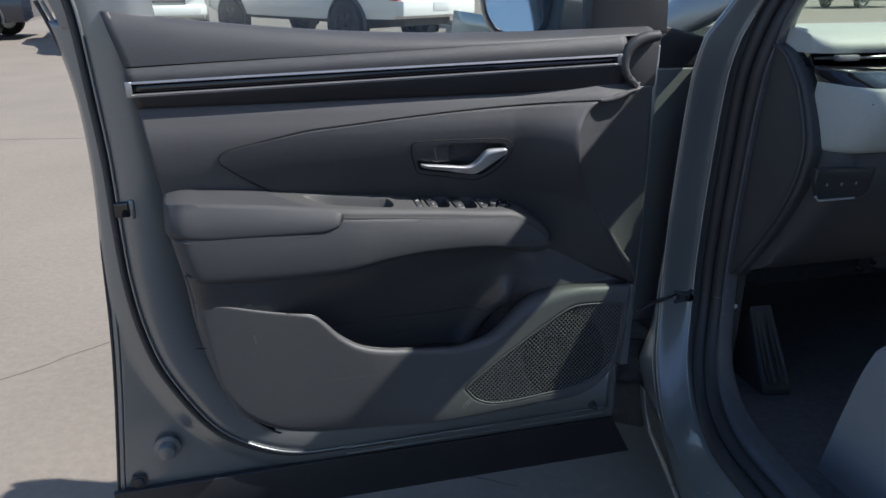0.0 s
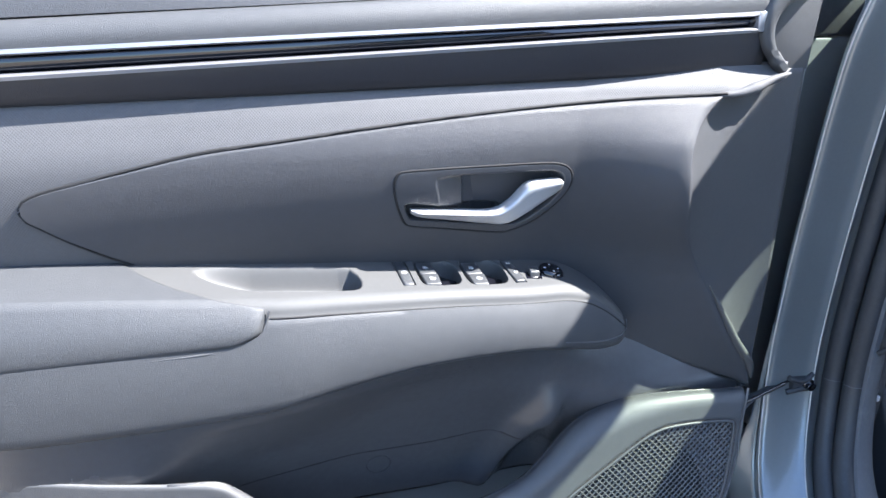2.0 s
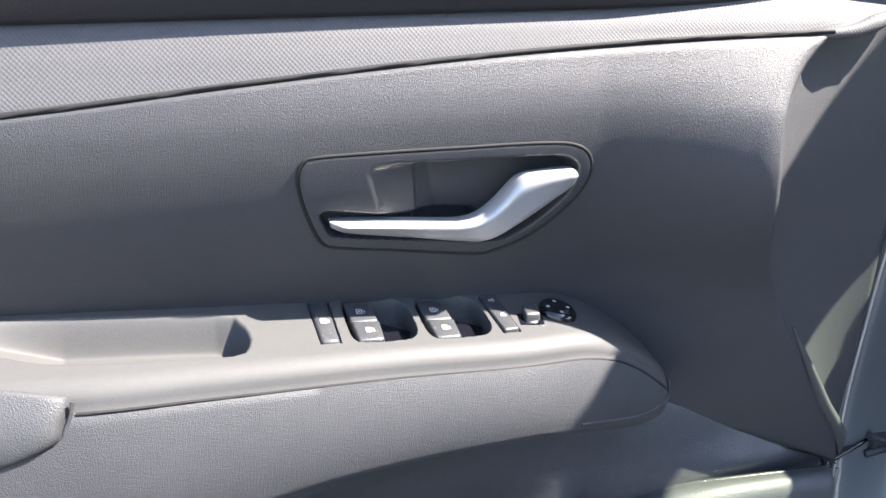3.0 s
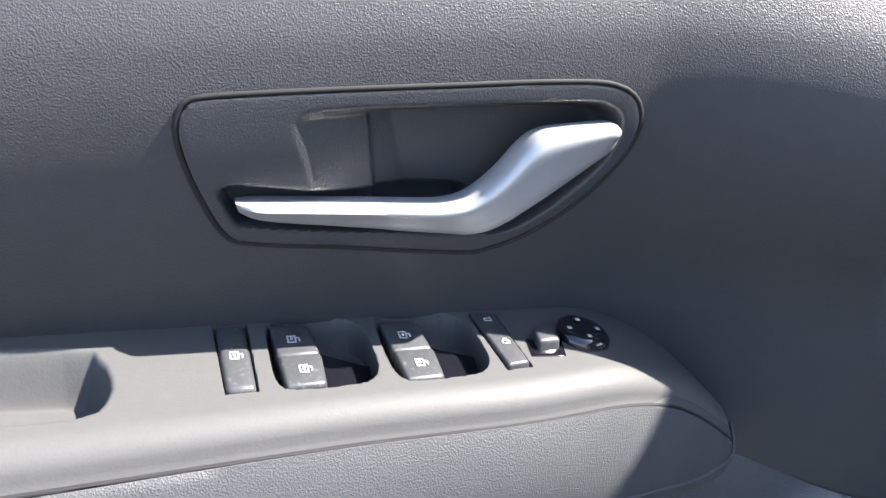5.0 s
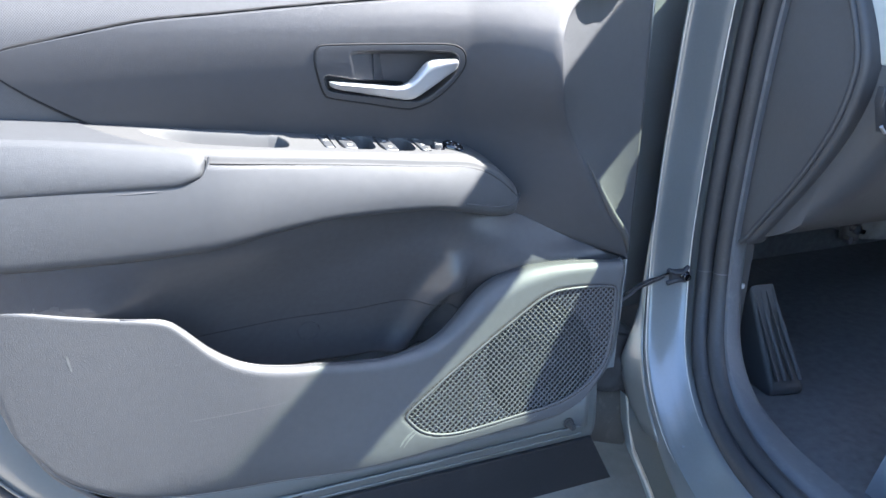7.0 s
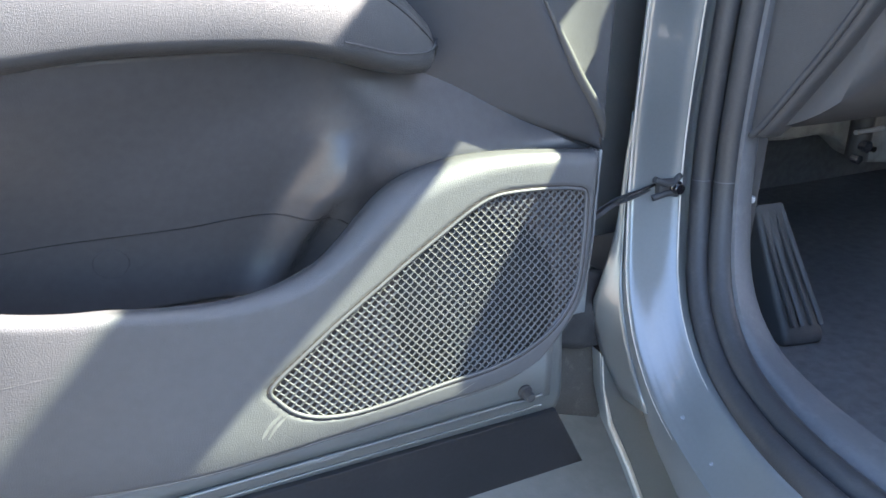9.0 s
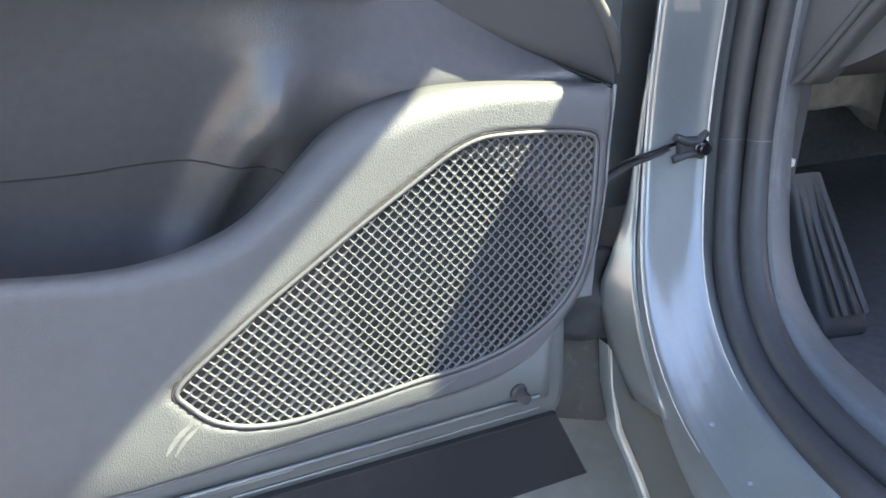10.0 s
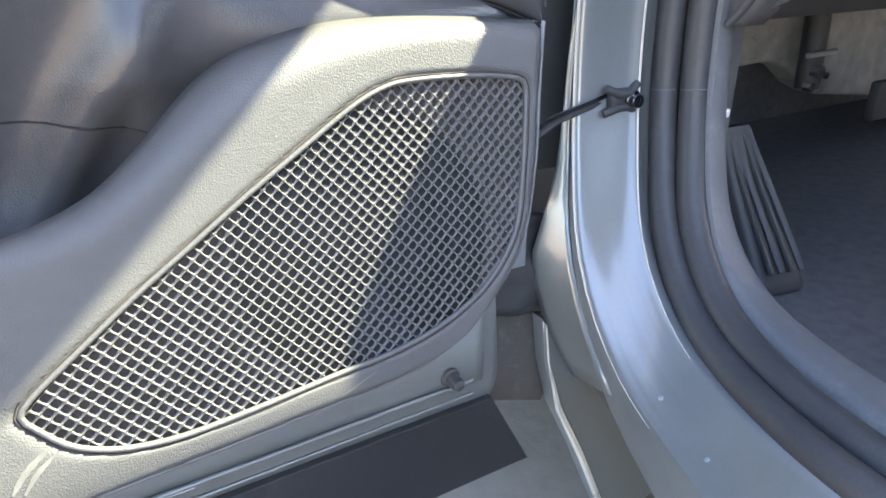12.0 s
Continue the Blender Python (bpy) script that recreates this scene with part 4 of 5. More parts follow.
tube("trim_horn", [(x, skin(min(x, 0.34), min(z, 1.033)) * 0.95 + 0.10 * max(0, x - 0.33), z - 0.002) for x, z in horn], np.interp(np.linspace(0, 1, 24), [0, 0.5, 1], [0.002, 0.006, 0.0015]), TEXTILE, door, "pointed end of the textile panel", 8)
hook = spline([(0.424, 1.1395), (0.400, 1.1365), (0.378, 1.127), (0.3645, 1.112), (0.361, 1.095), (0.366, 1.078), (0.377, 1.064), (0.388, 1.054)], 40)
rib = []
for i, (x, z) in enumerate(hook):
    a, b = hook[max(i - 1, 0)], hook[min(i + 1, 39)]
    d = (b - a) / np.linalg.norm(b - a)
    n2 = np.array((-d[1], d[0]))
    s = i / 39
    w = 0.004 + 0.006 * math.sin(math.pi * min(1, 0.15 + s)) if s < 0.85 else 0.004 + 0.002 * (1 - s) / 0.15
    for k, y in ((-1, -0.019), (-0.4, -0.0245), (0.3, -0.0245), (0.8, -0.020), (1.0, -0.004)):
        rib.append((x + n2[0] * k * w, y, z + n2[1] * k * w))
add_mesh("strip_hook", rib, grid_faces(40, 5), LEATHER, door, "curved grey end moulding of the strip", 60, 0.003, 1)
slab("corner_panel", [(0.360, 1.050), (0.432, 1.050), (0.436, 1.142), (0.38, 1.138), (0.355, 1.115)], lambda a, c, d: (a, -0.005 + d, c), 0.02, DARKP, door, "dark corner panel behind the strip", 0.001)

slab("door_edge", [(0.428, 0.47), (0.446, 0.47), (0.448, 0.70), (0.448, 1.12), (0.428, 1.12)], lambda a, c, d: (a, 0.012 + d, c), 0.05, PAINT, door, "painted front edge of the door", 0.004, 3)

# window frame, glass, side mirror
frame_l = spline([(-0.545, 1.16), (-0.575, 1.26), (-0.615, 1.38), (-0.66, 1.50)], 12)
slab("window_frame", [tuple(p) for p in frame_l] + [(p[0] + 0.075, p[1]) for p in frame_l[::-1]], lambda a, c, d: (a, 0.045 + d, c), 0.04, PAINT, door, "painted upright of the window frame", 0.004)
slab("window_frame", [(0.318, 1.142), (0.468, 1.14), (0.458, 1.30), (0.30, 1.46), (0.25, 1.46), (0.318, 1.30)], lambda a, c, d: (a, 0.03 + d, c), 0.045, DARKP, door, "black mirror corner of the window frame", 0.004)
tube("window_seal", [(x, 0.044, belt_z(x) - 0.004) for x in np.linspace(-0.50, 0.40, 30)], 0.006, RUBBER, door, "black rubber window seal", 8)
pane = add_mesh("window_pane", [(-0.53, 0.052, 1.14), (0.40, 0.052, 1.11), (0.40, 0.052, 1.42), (-0.63, 0.052, 1.50)], [(0, 1, 2, 3)], WINDOW, door, "clear side window glass", 60, 0.004, 0)
pane.visible_shadow = False
mir = spline([(0.158, 1.33), (0.150, 1.26), (0.155, 1.20), (0.168, 1.152), (0.198, 1.128), (0.25, 1.123), (0.285, 1.140), (0.298, 1.20), (0.30, 1.27), (0.285, 1.325), (0.21, 1.345)], 44, True)
cx, cz = 0.215, 1.24
verts = []
for sc, y in ((0.90, 0.165), (0.93, 0.160), (0.99, 0.162), (1.01, 0.170), (1.0, 0.18), (0.93, 0.20), (0.75, 0.22), (0.4, 0.23), (0.02, 0.232)):
    verts += [(cx + (x - cx) * sc, y, cz + (z - cz) * sc) for x, z in mir]
add_mesh("mirror_housing", verts, grid_faces(9, 44, False, True), GLOSSB, door, "black side mirror housing", 50)
slab("mirror_glass", [(cx + (x - cx) * 0.91, cz + (z - cz) * 0.91) for x, z in mir], lambda a, c, d: (a, 0.196 + 0.32 * (c - cz) + d, c), 0.004, MIRROR, door, "side mirror glass reflecting blue sky", 0.0)
slab("mirror_foot", [(0.285, 1.13), (0.40, 1.12), (0.42, 1.19), (0.30, 1.20)], lambda a, c, d: (a, 0.12 + d, c), 0.09, DARKP, door, "black mirror foot", 0.01, 3)

# latch, ball stud, bolts on the door shell
box("latch", (-0.508, 0.0235, 0.862), (-0.484, 0.060, 0.888), GLOSSB, door, "black door latch mouth", 0.003)
box("latch_plate", (-0.486, 0.0260, 0.857), (-0.476, 0.050, 0.891), PAINT, door, "", 0.004)


def stud(name, x, y, z, r, h, mat, label=""):
    verts = []
    for rr, d in ((1.5, 0.0), (1.45, -0.15), (1.0, -0.2), (1.0, -0.8), (0.85, -1.0), (0.4, -1.06), (0.0, -1.06)):
        verts += [(x + rr * r * math.cos(w), y + d * h, z + rr * r * math.sin(w)) for w in np.linspace(0, 2 * math.pi, 17)[:-1]]
    return add_mesh(name, verts, grid_faces(7, 16, False, True), mat, door, label, 40)


stud("ball_stud", -0.487, 0.054, 0.391, 0.017, 0.022, PAINT, "round painted door stop")
stud("plug", -0.549, 0.056, 0.320, 0.010, 0.004, RUBBER, "black rubber plug")
stud("bolt", 0.381, 0.030, 0.371, 0.0062, 0.016, DARKP, "steel bolt head on a washer")
stud("plug", -0.473, 0.056, 0.302, 0.004, 0.004, RUBBER, "small black plug")

for up_, rr in ((0.020, 0.0016), (0.034, 0.0022)):
    tube("pressed_ridge", [(x, 0.0292, 0.298 + 0.0183 * (x + 0.595) + up_ + 0.01) for x in np.linspace(-0.15, 0.405, 24)], rr, PAINT, door, "pressed ridge in the door steel", 8)

# seam and embossed ring on the pocket wall
def wall_at(x, z):
    return table(*zip(WX, [c(z) for c in cols]))(x)


ws = spline([(-0.40, 0.648), (-0.25, 0.642), (-0.1, 0.637), (0.021, 0.6355), (0.06, 0.6375), (0.1, 0.638), (0.134, 0.634), (0.158, 0.628), (0.173, 0.617)], 110)
tube("wall_seam", [(x, wall_at(x, z) - fold_at(x, z) + 0.0001, z) for x, z in ws], 0.0008, CONE, door, "thin moulding line in the pocket", 6)
ring = [(-0.0335 + 0.014 * math.cos(a), 0.611 + 0.014 * math.sin(a)) for a in np.linspace(0, 2 * math.pi, 33)[:-1]]
tube("embossed_ring", [(x, wall_at(x, z), z) for x, z in ring], 0.0005, WALLP, door, "embossed round mark", 6, True)

# ---- the car's side: the door opening swept as one moulding ----
LIP = spline([(-0.95, 1.405), (-0.60, 1.395), (-0.40, 1.360), (-0.27, 1.333), (-0.19, 1.301), (-0.125, 1.262), (-0.075, 1.230), (-0.046, 1.206), (-0.027, 1.175), (-0.016, 1.12), (-0.006, 1.06), (0.004, 0.98), (0.011, 0.88), (0.016, 0.78), (0.018, 0.64), (0.008, 0.56), (-0.022, 0.485), (-0.075, 0.44), (-0.15, 0.422), (-0.30, 0.418), (-0.70, 0.418), (-1.3, 0.418)], 150)
PILLAR = [(0.605, 0.110), (0.580, 0.100), (0.560, 0.086), (0.5535, 0.077), (0.552, 0.072), (0.554, 0.068), (0.562, 0.066), (0.590, 0.064), (0.608, 0.0615), (0.615, 0.059), (0.620, 0.057), (0.624, 0.0585), (0.630, 0.062), (0.638, 0.066), (0.646, 0.064), (0.652, 0.056)]
SILL = [(0.530, 0.190), (0.505, 0.183), (0.490, 0.165), (0.476, 0.110), (0.4745, 0.066), (0.477, 0.060), (0.483, 0.053), (0.492, 0.042), (0.502, 0.028), (0.508, 0.020), (0.513, 0.015), (0.517, 0.013), (0.522, 0.011), (0.530, 0.012), (0.540, 0.016), (0.552, 0.022)]
APROF = [(0.668, 0.115), (0.655, 0.110), (0.640, 0.100), (0.632, 0.090), (0.629, 0.082), (0.630, 0.077), (0.633, 0.072), (0.637, 0.066), (0.641, 0.062), (0.643, 0.060), (0.645, 0.059), (0.647, 0.059), (0.650, 0.059), (0.654, 0.058), (0.658, 0.056), (0.662, 0.05)]
NL = len(LIP)


lean_table = table((0.3, 0.0), (1.05, 0.0), (1.12, 0.008), (1.20, 0.030), (1.33, 0.084), (1.7, 0.195))


def lean(z):
    return float(lean_table(z))


def opening(i, a, b):
    """World place of the profile point (a, b) at step i of the lip."""
    y, z = LIP[i]
    p, q = LIP[max(i - 1, 0)], LIP[min(i + 1, NL - 1)]
    d = (q - p) / np.linalg.norm(q - p)
    return (a + lean(z + d[0] * b) + 0.09 * min(y - 0.02, 0) * (1 if z < 0.8 else 0), y - d[1] * b, z + d[0] * b)


ARC = np.r_[0, np.cumsum(np.linalg.norm(np.diff(LIP, axis=0), axis=1))]
LOW = int(np.argmin(np.abs(LIP[:, 1] - 0.62) + 10 * (LIP[:, 0] < -0.1)))
MIX = np.clip((ARC - ARC[LOW]) / 0.42, 0, 1)
MIX = MIX * MIX * (3 - 2 * MIX)
TOPMIX = np.clip((LIP[:, 1] - 1.12) / 0.15, 0, 1)


def sweep(name, pillar, sillp, mat, label, thick=0.0, head=None):
    verts = []
    for i in range(NL):
        w, v = MIX[i], TOPMIX[i]
        for (a, b), (c, e), (g, h) in zip(pillar, sillp, head or pillar):
            a, b = a + (g - a) * v, b + (h - b) * v
            verts.append(opening(i, a + (c - a) * w, b + (e - b) * w))
    return add_mesh(name, verts, grid_faces(NL, len(pillar)), mat, car, label, 50, thick, 1)


def fine(profile, n):
    return [tuple(p) for p in spline(profile, n)]


def three(profile, i, j):
    """The profile in three stretches that match from one end of the sweep to the other."""
    p = fine(profile, 400)
    cut = [min(range(400), key=lambda k: math.dist(p[k], profile[q])) for q in (i, j)]
    out = []
    for u, v, n in ((0, cut[0], 16), (cut[0], cut[1], 24), (cut[1], 399, 24)):
        out += [p[int(round(q))] for q in np.linspace(u, v, n)][:-1]
    return out + [p[399]]


def bulb(ca_, cb, r, n=12):
    return [(ca_ + r * math.cos(w), cb + r * math.sin(w)) for w in np.linspace(0, 2 * math.pi, n)]


sweep("body_side", three(PILLAR, 4, 10), three(SILL, 4, 10), PAINT, "painted grey door pillar and sill", 0.0, three(APROF, 4, 10))
sweep("door_seal", bulb(0.650, 0.052, 0.014, 16), bulb(0.531, 0.009, 0.0145, 16), RUBBER, "black rubber bulb seal of the door opening")
sweep("seal_lip", bulb(0.662, 0.025, 0.0145, 16), bulb(0.560, 0.006, 0.0165, 16), RUBBER, "second fold of the black rubber seal")
sweep("inner_trim", fine([(0.662, 0.020), (0.661, 0.010), (0.666, 0.005), (0.690, 0.012), (0.702, 0.024), (0.705, 0.06)], 14), fine([(0.572, 0.006), (0.577, -0.003), (0.588, -0.008), (0.622, -0.006), (0.636, 0.004), (0.645, 0.07)], 14), TRIMP, "dark plastic inner trim of the opening", 0.0, fine([(0.650, 0.018), (0.650, 0.010), (0.655, 0.004), (0.662, 0.008), (0.668, 0.03)], 14))

trim_depth = table((-0.46, 0.664), (-0.31, 0.668), (-0.26, 0.692), (-0.12, 0.722), (-0.05, 0.735))
verts, count = [], 0
for i in range(NL):
    y, z = LIP[i]
    if -0.46 < y < -0.04 and z > 1.0:
        d = float(trim_depth(y))
        count += 1
        verts += [opening(i, a, b) for a, b in ((0.656, 0.030), (0.656, 0.006), (0.662, 0.001), (d - 0.006, 0.0), (d, 0.006), (d, 0.040))]
add_mesh("pillar_trim", verts, grid_faces(count, 6), TRIMP, car, "dark plastic trim inside the windscreen pillar", 50, 0.002, 1)


def on_side(i, k):
    """Place on the painted side at step i of the lip for the k-th profile corner."""
    w, v = MIX[i], TOPMIX[i]
    q = [PILLAR[k][j] + (APROF[k][j] - PILLAR[k][j]) * v for j in (0, 1)]
    return Vector(opening(i, q[0] + (SILL[k][0] - q[0]) * w, q[1] + (SILL[k][1] - q[1]) * w))


mid = int(np.argmin(np.abs(LIP[:, 1] - 0.55) + 10 * (LIP[:, 0] < -0.1)))
top = int(np.argmin(np.abs(LIP[:, 1] - 1.15) + 10 * (LIP[:, 0] < -0.1)))
end = int(np.argmin(np.abs(LIP[:, 0] + 0.13) + 10 * (LIP[:, 1] > 0.6)))
# highlights on the pillar's two edges, drawn as thin pale tubes
tube("edge_highlight", [on_side(i, 4) for i in range(top, end)], np.interp(np.linspace(0, 1, end - top), [0, 0.75, 1], [0.0014, 0.0014, 0.0003]), EDGEP, car, "pale line painted as the highlight along the pillar edge", 6)
tube("edge_highlight", [on_side(i, 10) for i in range(top, end - 1)], np.interp(np.linspace(0, 1, end - 1 - top), [0, 0.7, 1], [0.0014, 0.0014, 0.0003]), EDGEP, car, "pale line painted as the highlight along the pillar edge", 6)
rng = random.Random(4)
for _ in range(14):
    i = rng.randint(end - 4, end + 14)
    k = rng.choice((6, 7, 7, 8, 8))
    at = on_side(i, k) * 0.5 + on_side(i + 1, k + 1) * 0.5
    nrm = (on_side(i + 1, k) - on_side(i, k)).cross(on_side(i, k + 1) - on_side(i, k)).normalized()
    nrm = nrm if nrm.x < 0 else -nrm
    u = nrm.orthogonal().normalized()
    v3 = nrm.cross(u)
    r = rng.uniform(0.0018, 0.0036)
    verts = []
    for rr, hh in ((1.0, -0.03), (0.95, 0.05), (0.8, 0.09), (0.6, 0.05), (0.0, 0.03)):
        verts += [at + (u * math.cos(w) + v3 * math.sin(w)) * rr * r + nrm * hh * r for w in np.linspace(0, 2 * math.pi, 13)[:-1]]
    add_mesh("water_drop", verts, grid_faces(5, 12, False, True), DROP, car, "dried water drop on the sill", 60)
joint = int(np.argmin(np.abs(LIP[:, 1] - 0.594) + 10 * (LIP[:, 0] < -0.1)))
tube("seal_joint", [opening(joint, 0.662 + 0.0150 * math.cos(w), 0.025 + 0.0150 * math.sin(w)) for w in np.linspace(1.8, 5.2, 14)], 0.0007, TRIMP, car, "joint in the rubber seal", 6)
tube("seal_joint", [opening(joint, 0.650 + 0.0145 * math.cos(w), 0.052 + 0.0145 * math.sin(w)) for w in np.linspace(1.8, 4.6, 14)], 0.0005, TRIMP, car, "joint in the rubber seal", 6)

# check strap from door to pillar
tube("check_strap", [(0.43, 0.03, 0.562), (0.47, 0.05, 0.568), (0.52, 0.074, 0.574), (0.588, 0.086, 0.583)], 0.0042, RUBBER, car, "black door check strap", 8, False, 1.5)
tube("check_strap", [(0.43, 0.026, 0.569), (0.50, 0.062, 0.577), (0.588, 0.080, 0.588)], 0.0022, GLOSSB, car, "shiny upper edge of the strap", 6)
for zz, dz in ((0.590, 0.006), (0.577, -0.005)):
    tube("strap_bracket", [(0.578, 0.074, zz + dz), (0.592, 0.070, zz), (0.606, 0.070, zz), (0.618, 0.074, zz + dz * 1.2)], 0.0042, RUBBER, car, "black forked strap bracket", 8)
box("strap_bracket", (0.584, 0.070, 0.573), (0.613, 0.090, 0.594), RUBBER, car, "black strap bracket", 0.004)
verts = []
for rr, d in ((0.0095, 0.02), (0.0095, -0.006), (0.0075, -0.008), (0.0065, -0.013), (0.0, -0.014)):
    verts += [(0.610 + rr * math.cos(w), 0.074 + d, 0.583 + rr * math.sin(w)) for w in np.linspace(0, 2 * math.pi, 13)[:-1]]
add_mesh("strap_bolt", verts, grid_faces(5, 12, False, True), GLOSSB, car, "dark bolt of the check strap", 40)

# fender edge and liner between door and pillar
slab("fender_liner", [(0.462, 0.372), (0.485, 0.366), (0.560, 0.345), (0.572, 0.230), (0.566, 0.220), (0.512, 0.240), (0.470, 0.255)], lambda a, c, d: (a, 0.120 + d, c), 0.05, LINER, car, "dusty dark plastic wheel arch liner", 0.006)
verts = []
for i in range(16):
    for j in range(12):
        x, z = 0.470 + 0.10 * i / 15, 0.372 - 0.022 * i / 15 + 0.11 * j / 11
        verts.append((x, 0.112 + 0.012 * noise.noise(Vector((x * 30, z * 45, 1.5))) + 0.10 * max(0, z - 0.44), z))
add_mesh("foam_filler", verts, grid_faces(16, 12), RUBBER, car, "crumpled black foam filler", 60, 0.01, 1)
verts = []
for z in np.linspace(0.20, 1.12, 24):
    for yy in np.linspace(0, 1, 12):
        verts.append((0.470 - 0.05 * math.sin(math.pi * min(z / 1.2, 1)) * yy, 0.20 + 1.3 * yy, z))
arch = [q for q in grid_faces(24, 12) if not all(math.hypot(verts[k][1] - 0.95, verts[k][2] - 0.35) < 0.50 for k in q) and max(verts[k][2] for k in q) > 0.30]
add_mesh("fender", verts, arch, PAINT, car, "grey front fender", 50, 0.01, 1)
slab("hinge_panel", [(0.40, 0.49), (0.62, 0.49), (0.66, 1.06), (0.40, 1.06)], lambda a, c, d: (a, 0.165 + d, c), 0.02, PAINT, car, "painted inner panel behind the door hinges", 0.004)
for zz in (0.52, 0.70, 0.90):
    box("door_hinge", (0.445, 0.10, zz - 0.03), (0.50, 0.166, zz + 0.03), PAINT, car, "painted door hinge", 0.012, 3)

# added dark block; closes the gap where brightness from outside showed through
slab("gap_block", [(0.43, 1.062), (0.66, 1.062), (0.66, 1.115), (0.45, 1.165), (0.43, 1.165)], lambda a, c, d: (a, 0.166 + d, c), 0.02, RUBBER, car, "dark block added to close the gap behind the mirror foot", 0.004)

# folded return of the pillar into the sill, and the flange under it
fold_x = table((0.10, 0.684), (0.18, 0.640), (0.249, 0.597), (0.34, 0.547), (0.36, 0.538), (0.43, 0.519), (0.48, 0.530), (0.53, 0.538), (0.60, 0.534), (0.70, 0.530))
verts = []
count = 0
high = int(np.argmin(np.abs(LIP[:, 1] - 0.67) + 10 * (LIP[:, 0] < -0.1)))
for i in range(high, end + 12):
    p = on_side(i, 3)
    if p.y < -0.06:
        break
    zq = min(max(p.z - 0.03 - 0.5 * max(0, 0.07 - p.y), 0.10), 0.70)
    q = p.lerp(Vector((float(fold_x(zq)), 0.098, zq)), min(1.0, 0.05 + count / 10))
    count += 1
    for w in np.linspace(0, 1, 8):
        r = p.lerp(q, w)
        verts.append((r.x, r.y - 0.004 * math.sin(math.pi * w), r.z))
add_mesh("sill_return", verts, grid_faces(count, 8), PAINT, car, "painted fold where the pillar meets the sill", 60, 0.003, 1)
slab("sill_flange", [(0.541, 0.350), (0.549, 0.292), (0.568, 0.226), (0.609, 0.143), (0.686, -0.03), (0.78, 0.02), (0.61, 0.255)], lambda a, c, d: (a, 0.096 + d, c), 0.02, PAINT, car, "painted flange at the front end of the sill", 0.004)

# rolled lip, coloured with the same painted highlight as the pillar edges
tube("sill_edge", [(0.543, 0.094, 0.345), (0.551, 0.094, 0.292), (0.570, 0.094, 0.226), (0.611, 0.094, 0.143), (0.688, 0.094, -0.03)], [0.0012, 0.0014, 0.0040, 0.0045, 0.0045], EDGEP, car, "rolled edge of the sill flange in the pale highlight colour", 6)

# roof rail and windscreen
up = spline([(-2.4, 1.66), (-0.9, 1.645), (-0.5, 1.628), (-0.36, 1.612), (-0.32, 1.600), (-0.268, 1.582), (-0.22, 1.557), (-0.185, 1.541), (-0.144, 1.514), (-0.05, 1.458), (0.1, 1.375), (0.3, 1.25), (0.5, 1.12)], 60)
lo = spline([(-2.4, 1.42), (-0.95, 1.415), (-0.6, 1.405), (-0.40, 1.39), (-0.25, 1.36), (-0.18, 1.335), (-0.08, 1.28), (0.2, 1.15), (0.5, 1.05)], 60)
verts = []
for (y1, z1), (y0, z0) in zip(up, lo):
    for k in np.linspace(0, 1, 8):
        y, z = y0 + (y1 - y0) * k, z0 + (z1 - z0) * k
        verts.append((0.655 + lean(z) - 0.012 * math.sin(math.pi * k), y, z))
add_mesh("roof_rail", verts, grid_faces(60, 8), PAINT, car, "grey roof rail and windscreen pillar", 50, 0.015, 1)
verts = []
for i in range(20):
    for j in range(20):
        x, v = 0.84 + 1.22 * i / 19, j / 19
        verts.append((x - 0.2 * v, -0.40 - 3.1 * v, 1.62 + 0.07 * math.sin(math.pi * i / 19) ** 0.6))
add_mesh("roof", verts, grid_faces(20, 20), PAINT, car, "grey car roof", 50, 0.03, 0)
verts = []
for i in range(16):
    for j in range(10):
        k, v = i / 15, j / 9
        verts.append((0.80 + 1.28 * k - (0.5 - k) * 0.14 * v, -0.40 + 0.92 * v - 0.10 * (1 - math.sin(math.pi * k)) * v, 1.625 - 0.50 * v))
add_mesh("windscreen", verts, grid_faces(16, 10), SCREEN, car, "green-tinted windscreen", 60, 0.004, 0)
slab("far_side", [(-3.5, 0.25), (1.4, 0.25), (1.4, 1.0), (0.5, 1.06), (-3.5, 1.10)], lambda a, c, d: (2.10 + d, a, c), 0.06, PAINT, car, "far side of the car", 0.01)
slab("front_end", [(0.50, 0.25), (2.12, 0.25), (2.06, 0.93), (0.60, 0.93)], lambda a, c, d: (a, 1.5 + 0.1 * (1 - abs(a - 1.3)) - d, c), 0.06, PAINT, car, "grey front bumper", 0.02)
slab("bonnet", [(0.54, 0.52), (2.12, 0.52), (2.05, 1.5), (0.62, 1.5)], lambda a, c, d: (a, c, 1.06 - 0.10 * max(0, c - 0.5) - d), 0.03, PAINT, car, "grey bonnet", 0.01)

def side_x(y):
    return 0.52 + 0.09 * y


# rear body and seat back, out of view; added to shade the ground
slab("rear_side", [(-1.02, 0.24), (-3.5, 0.24), (-3.5, 1.05), (-1.02, 1.08)], lambda a, c, d: (side_x(a) + d, a, c), 0.10, PAINT, car, "unseen grey rear side of the car, added to block light", 0.01)
slab("rear_pillar", [(-1.02, 1.08), (-1.16, 1.08), (-1.14, 1.60), (-1.04, 1.60)], lambda a, c, d: (side_x(a) + lean(c) + d, a, c), 0.06, GLOSSB, car, "unseen black centre pillar", 0.006)
slab("rear_glass", [(-1.16, 1.08), (-3.2, 1.05), (-3.0, 1.58), (-1.14, 1.60)], lambda a, c, d: (side_x(a) + 0.02 + lean(c) + d, a, c), 0.005, DARKGLASS, car, "unseen dark rear side glass", 0.0)
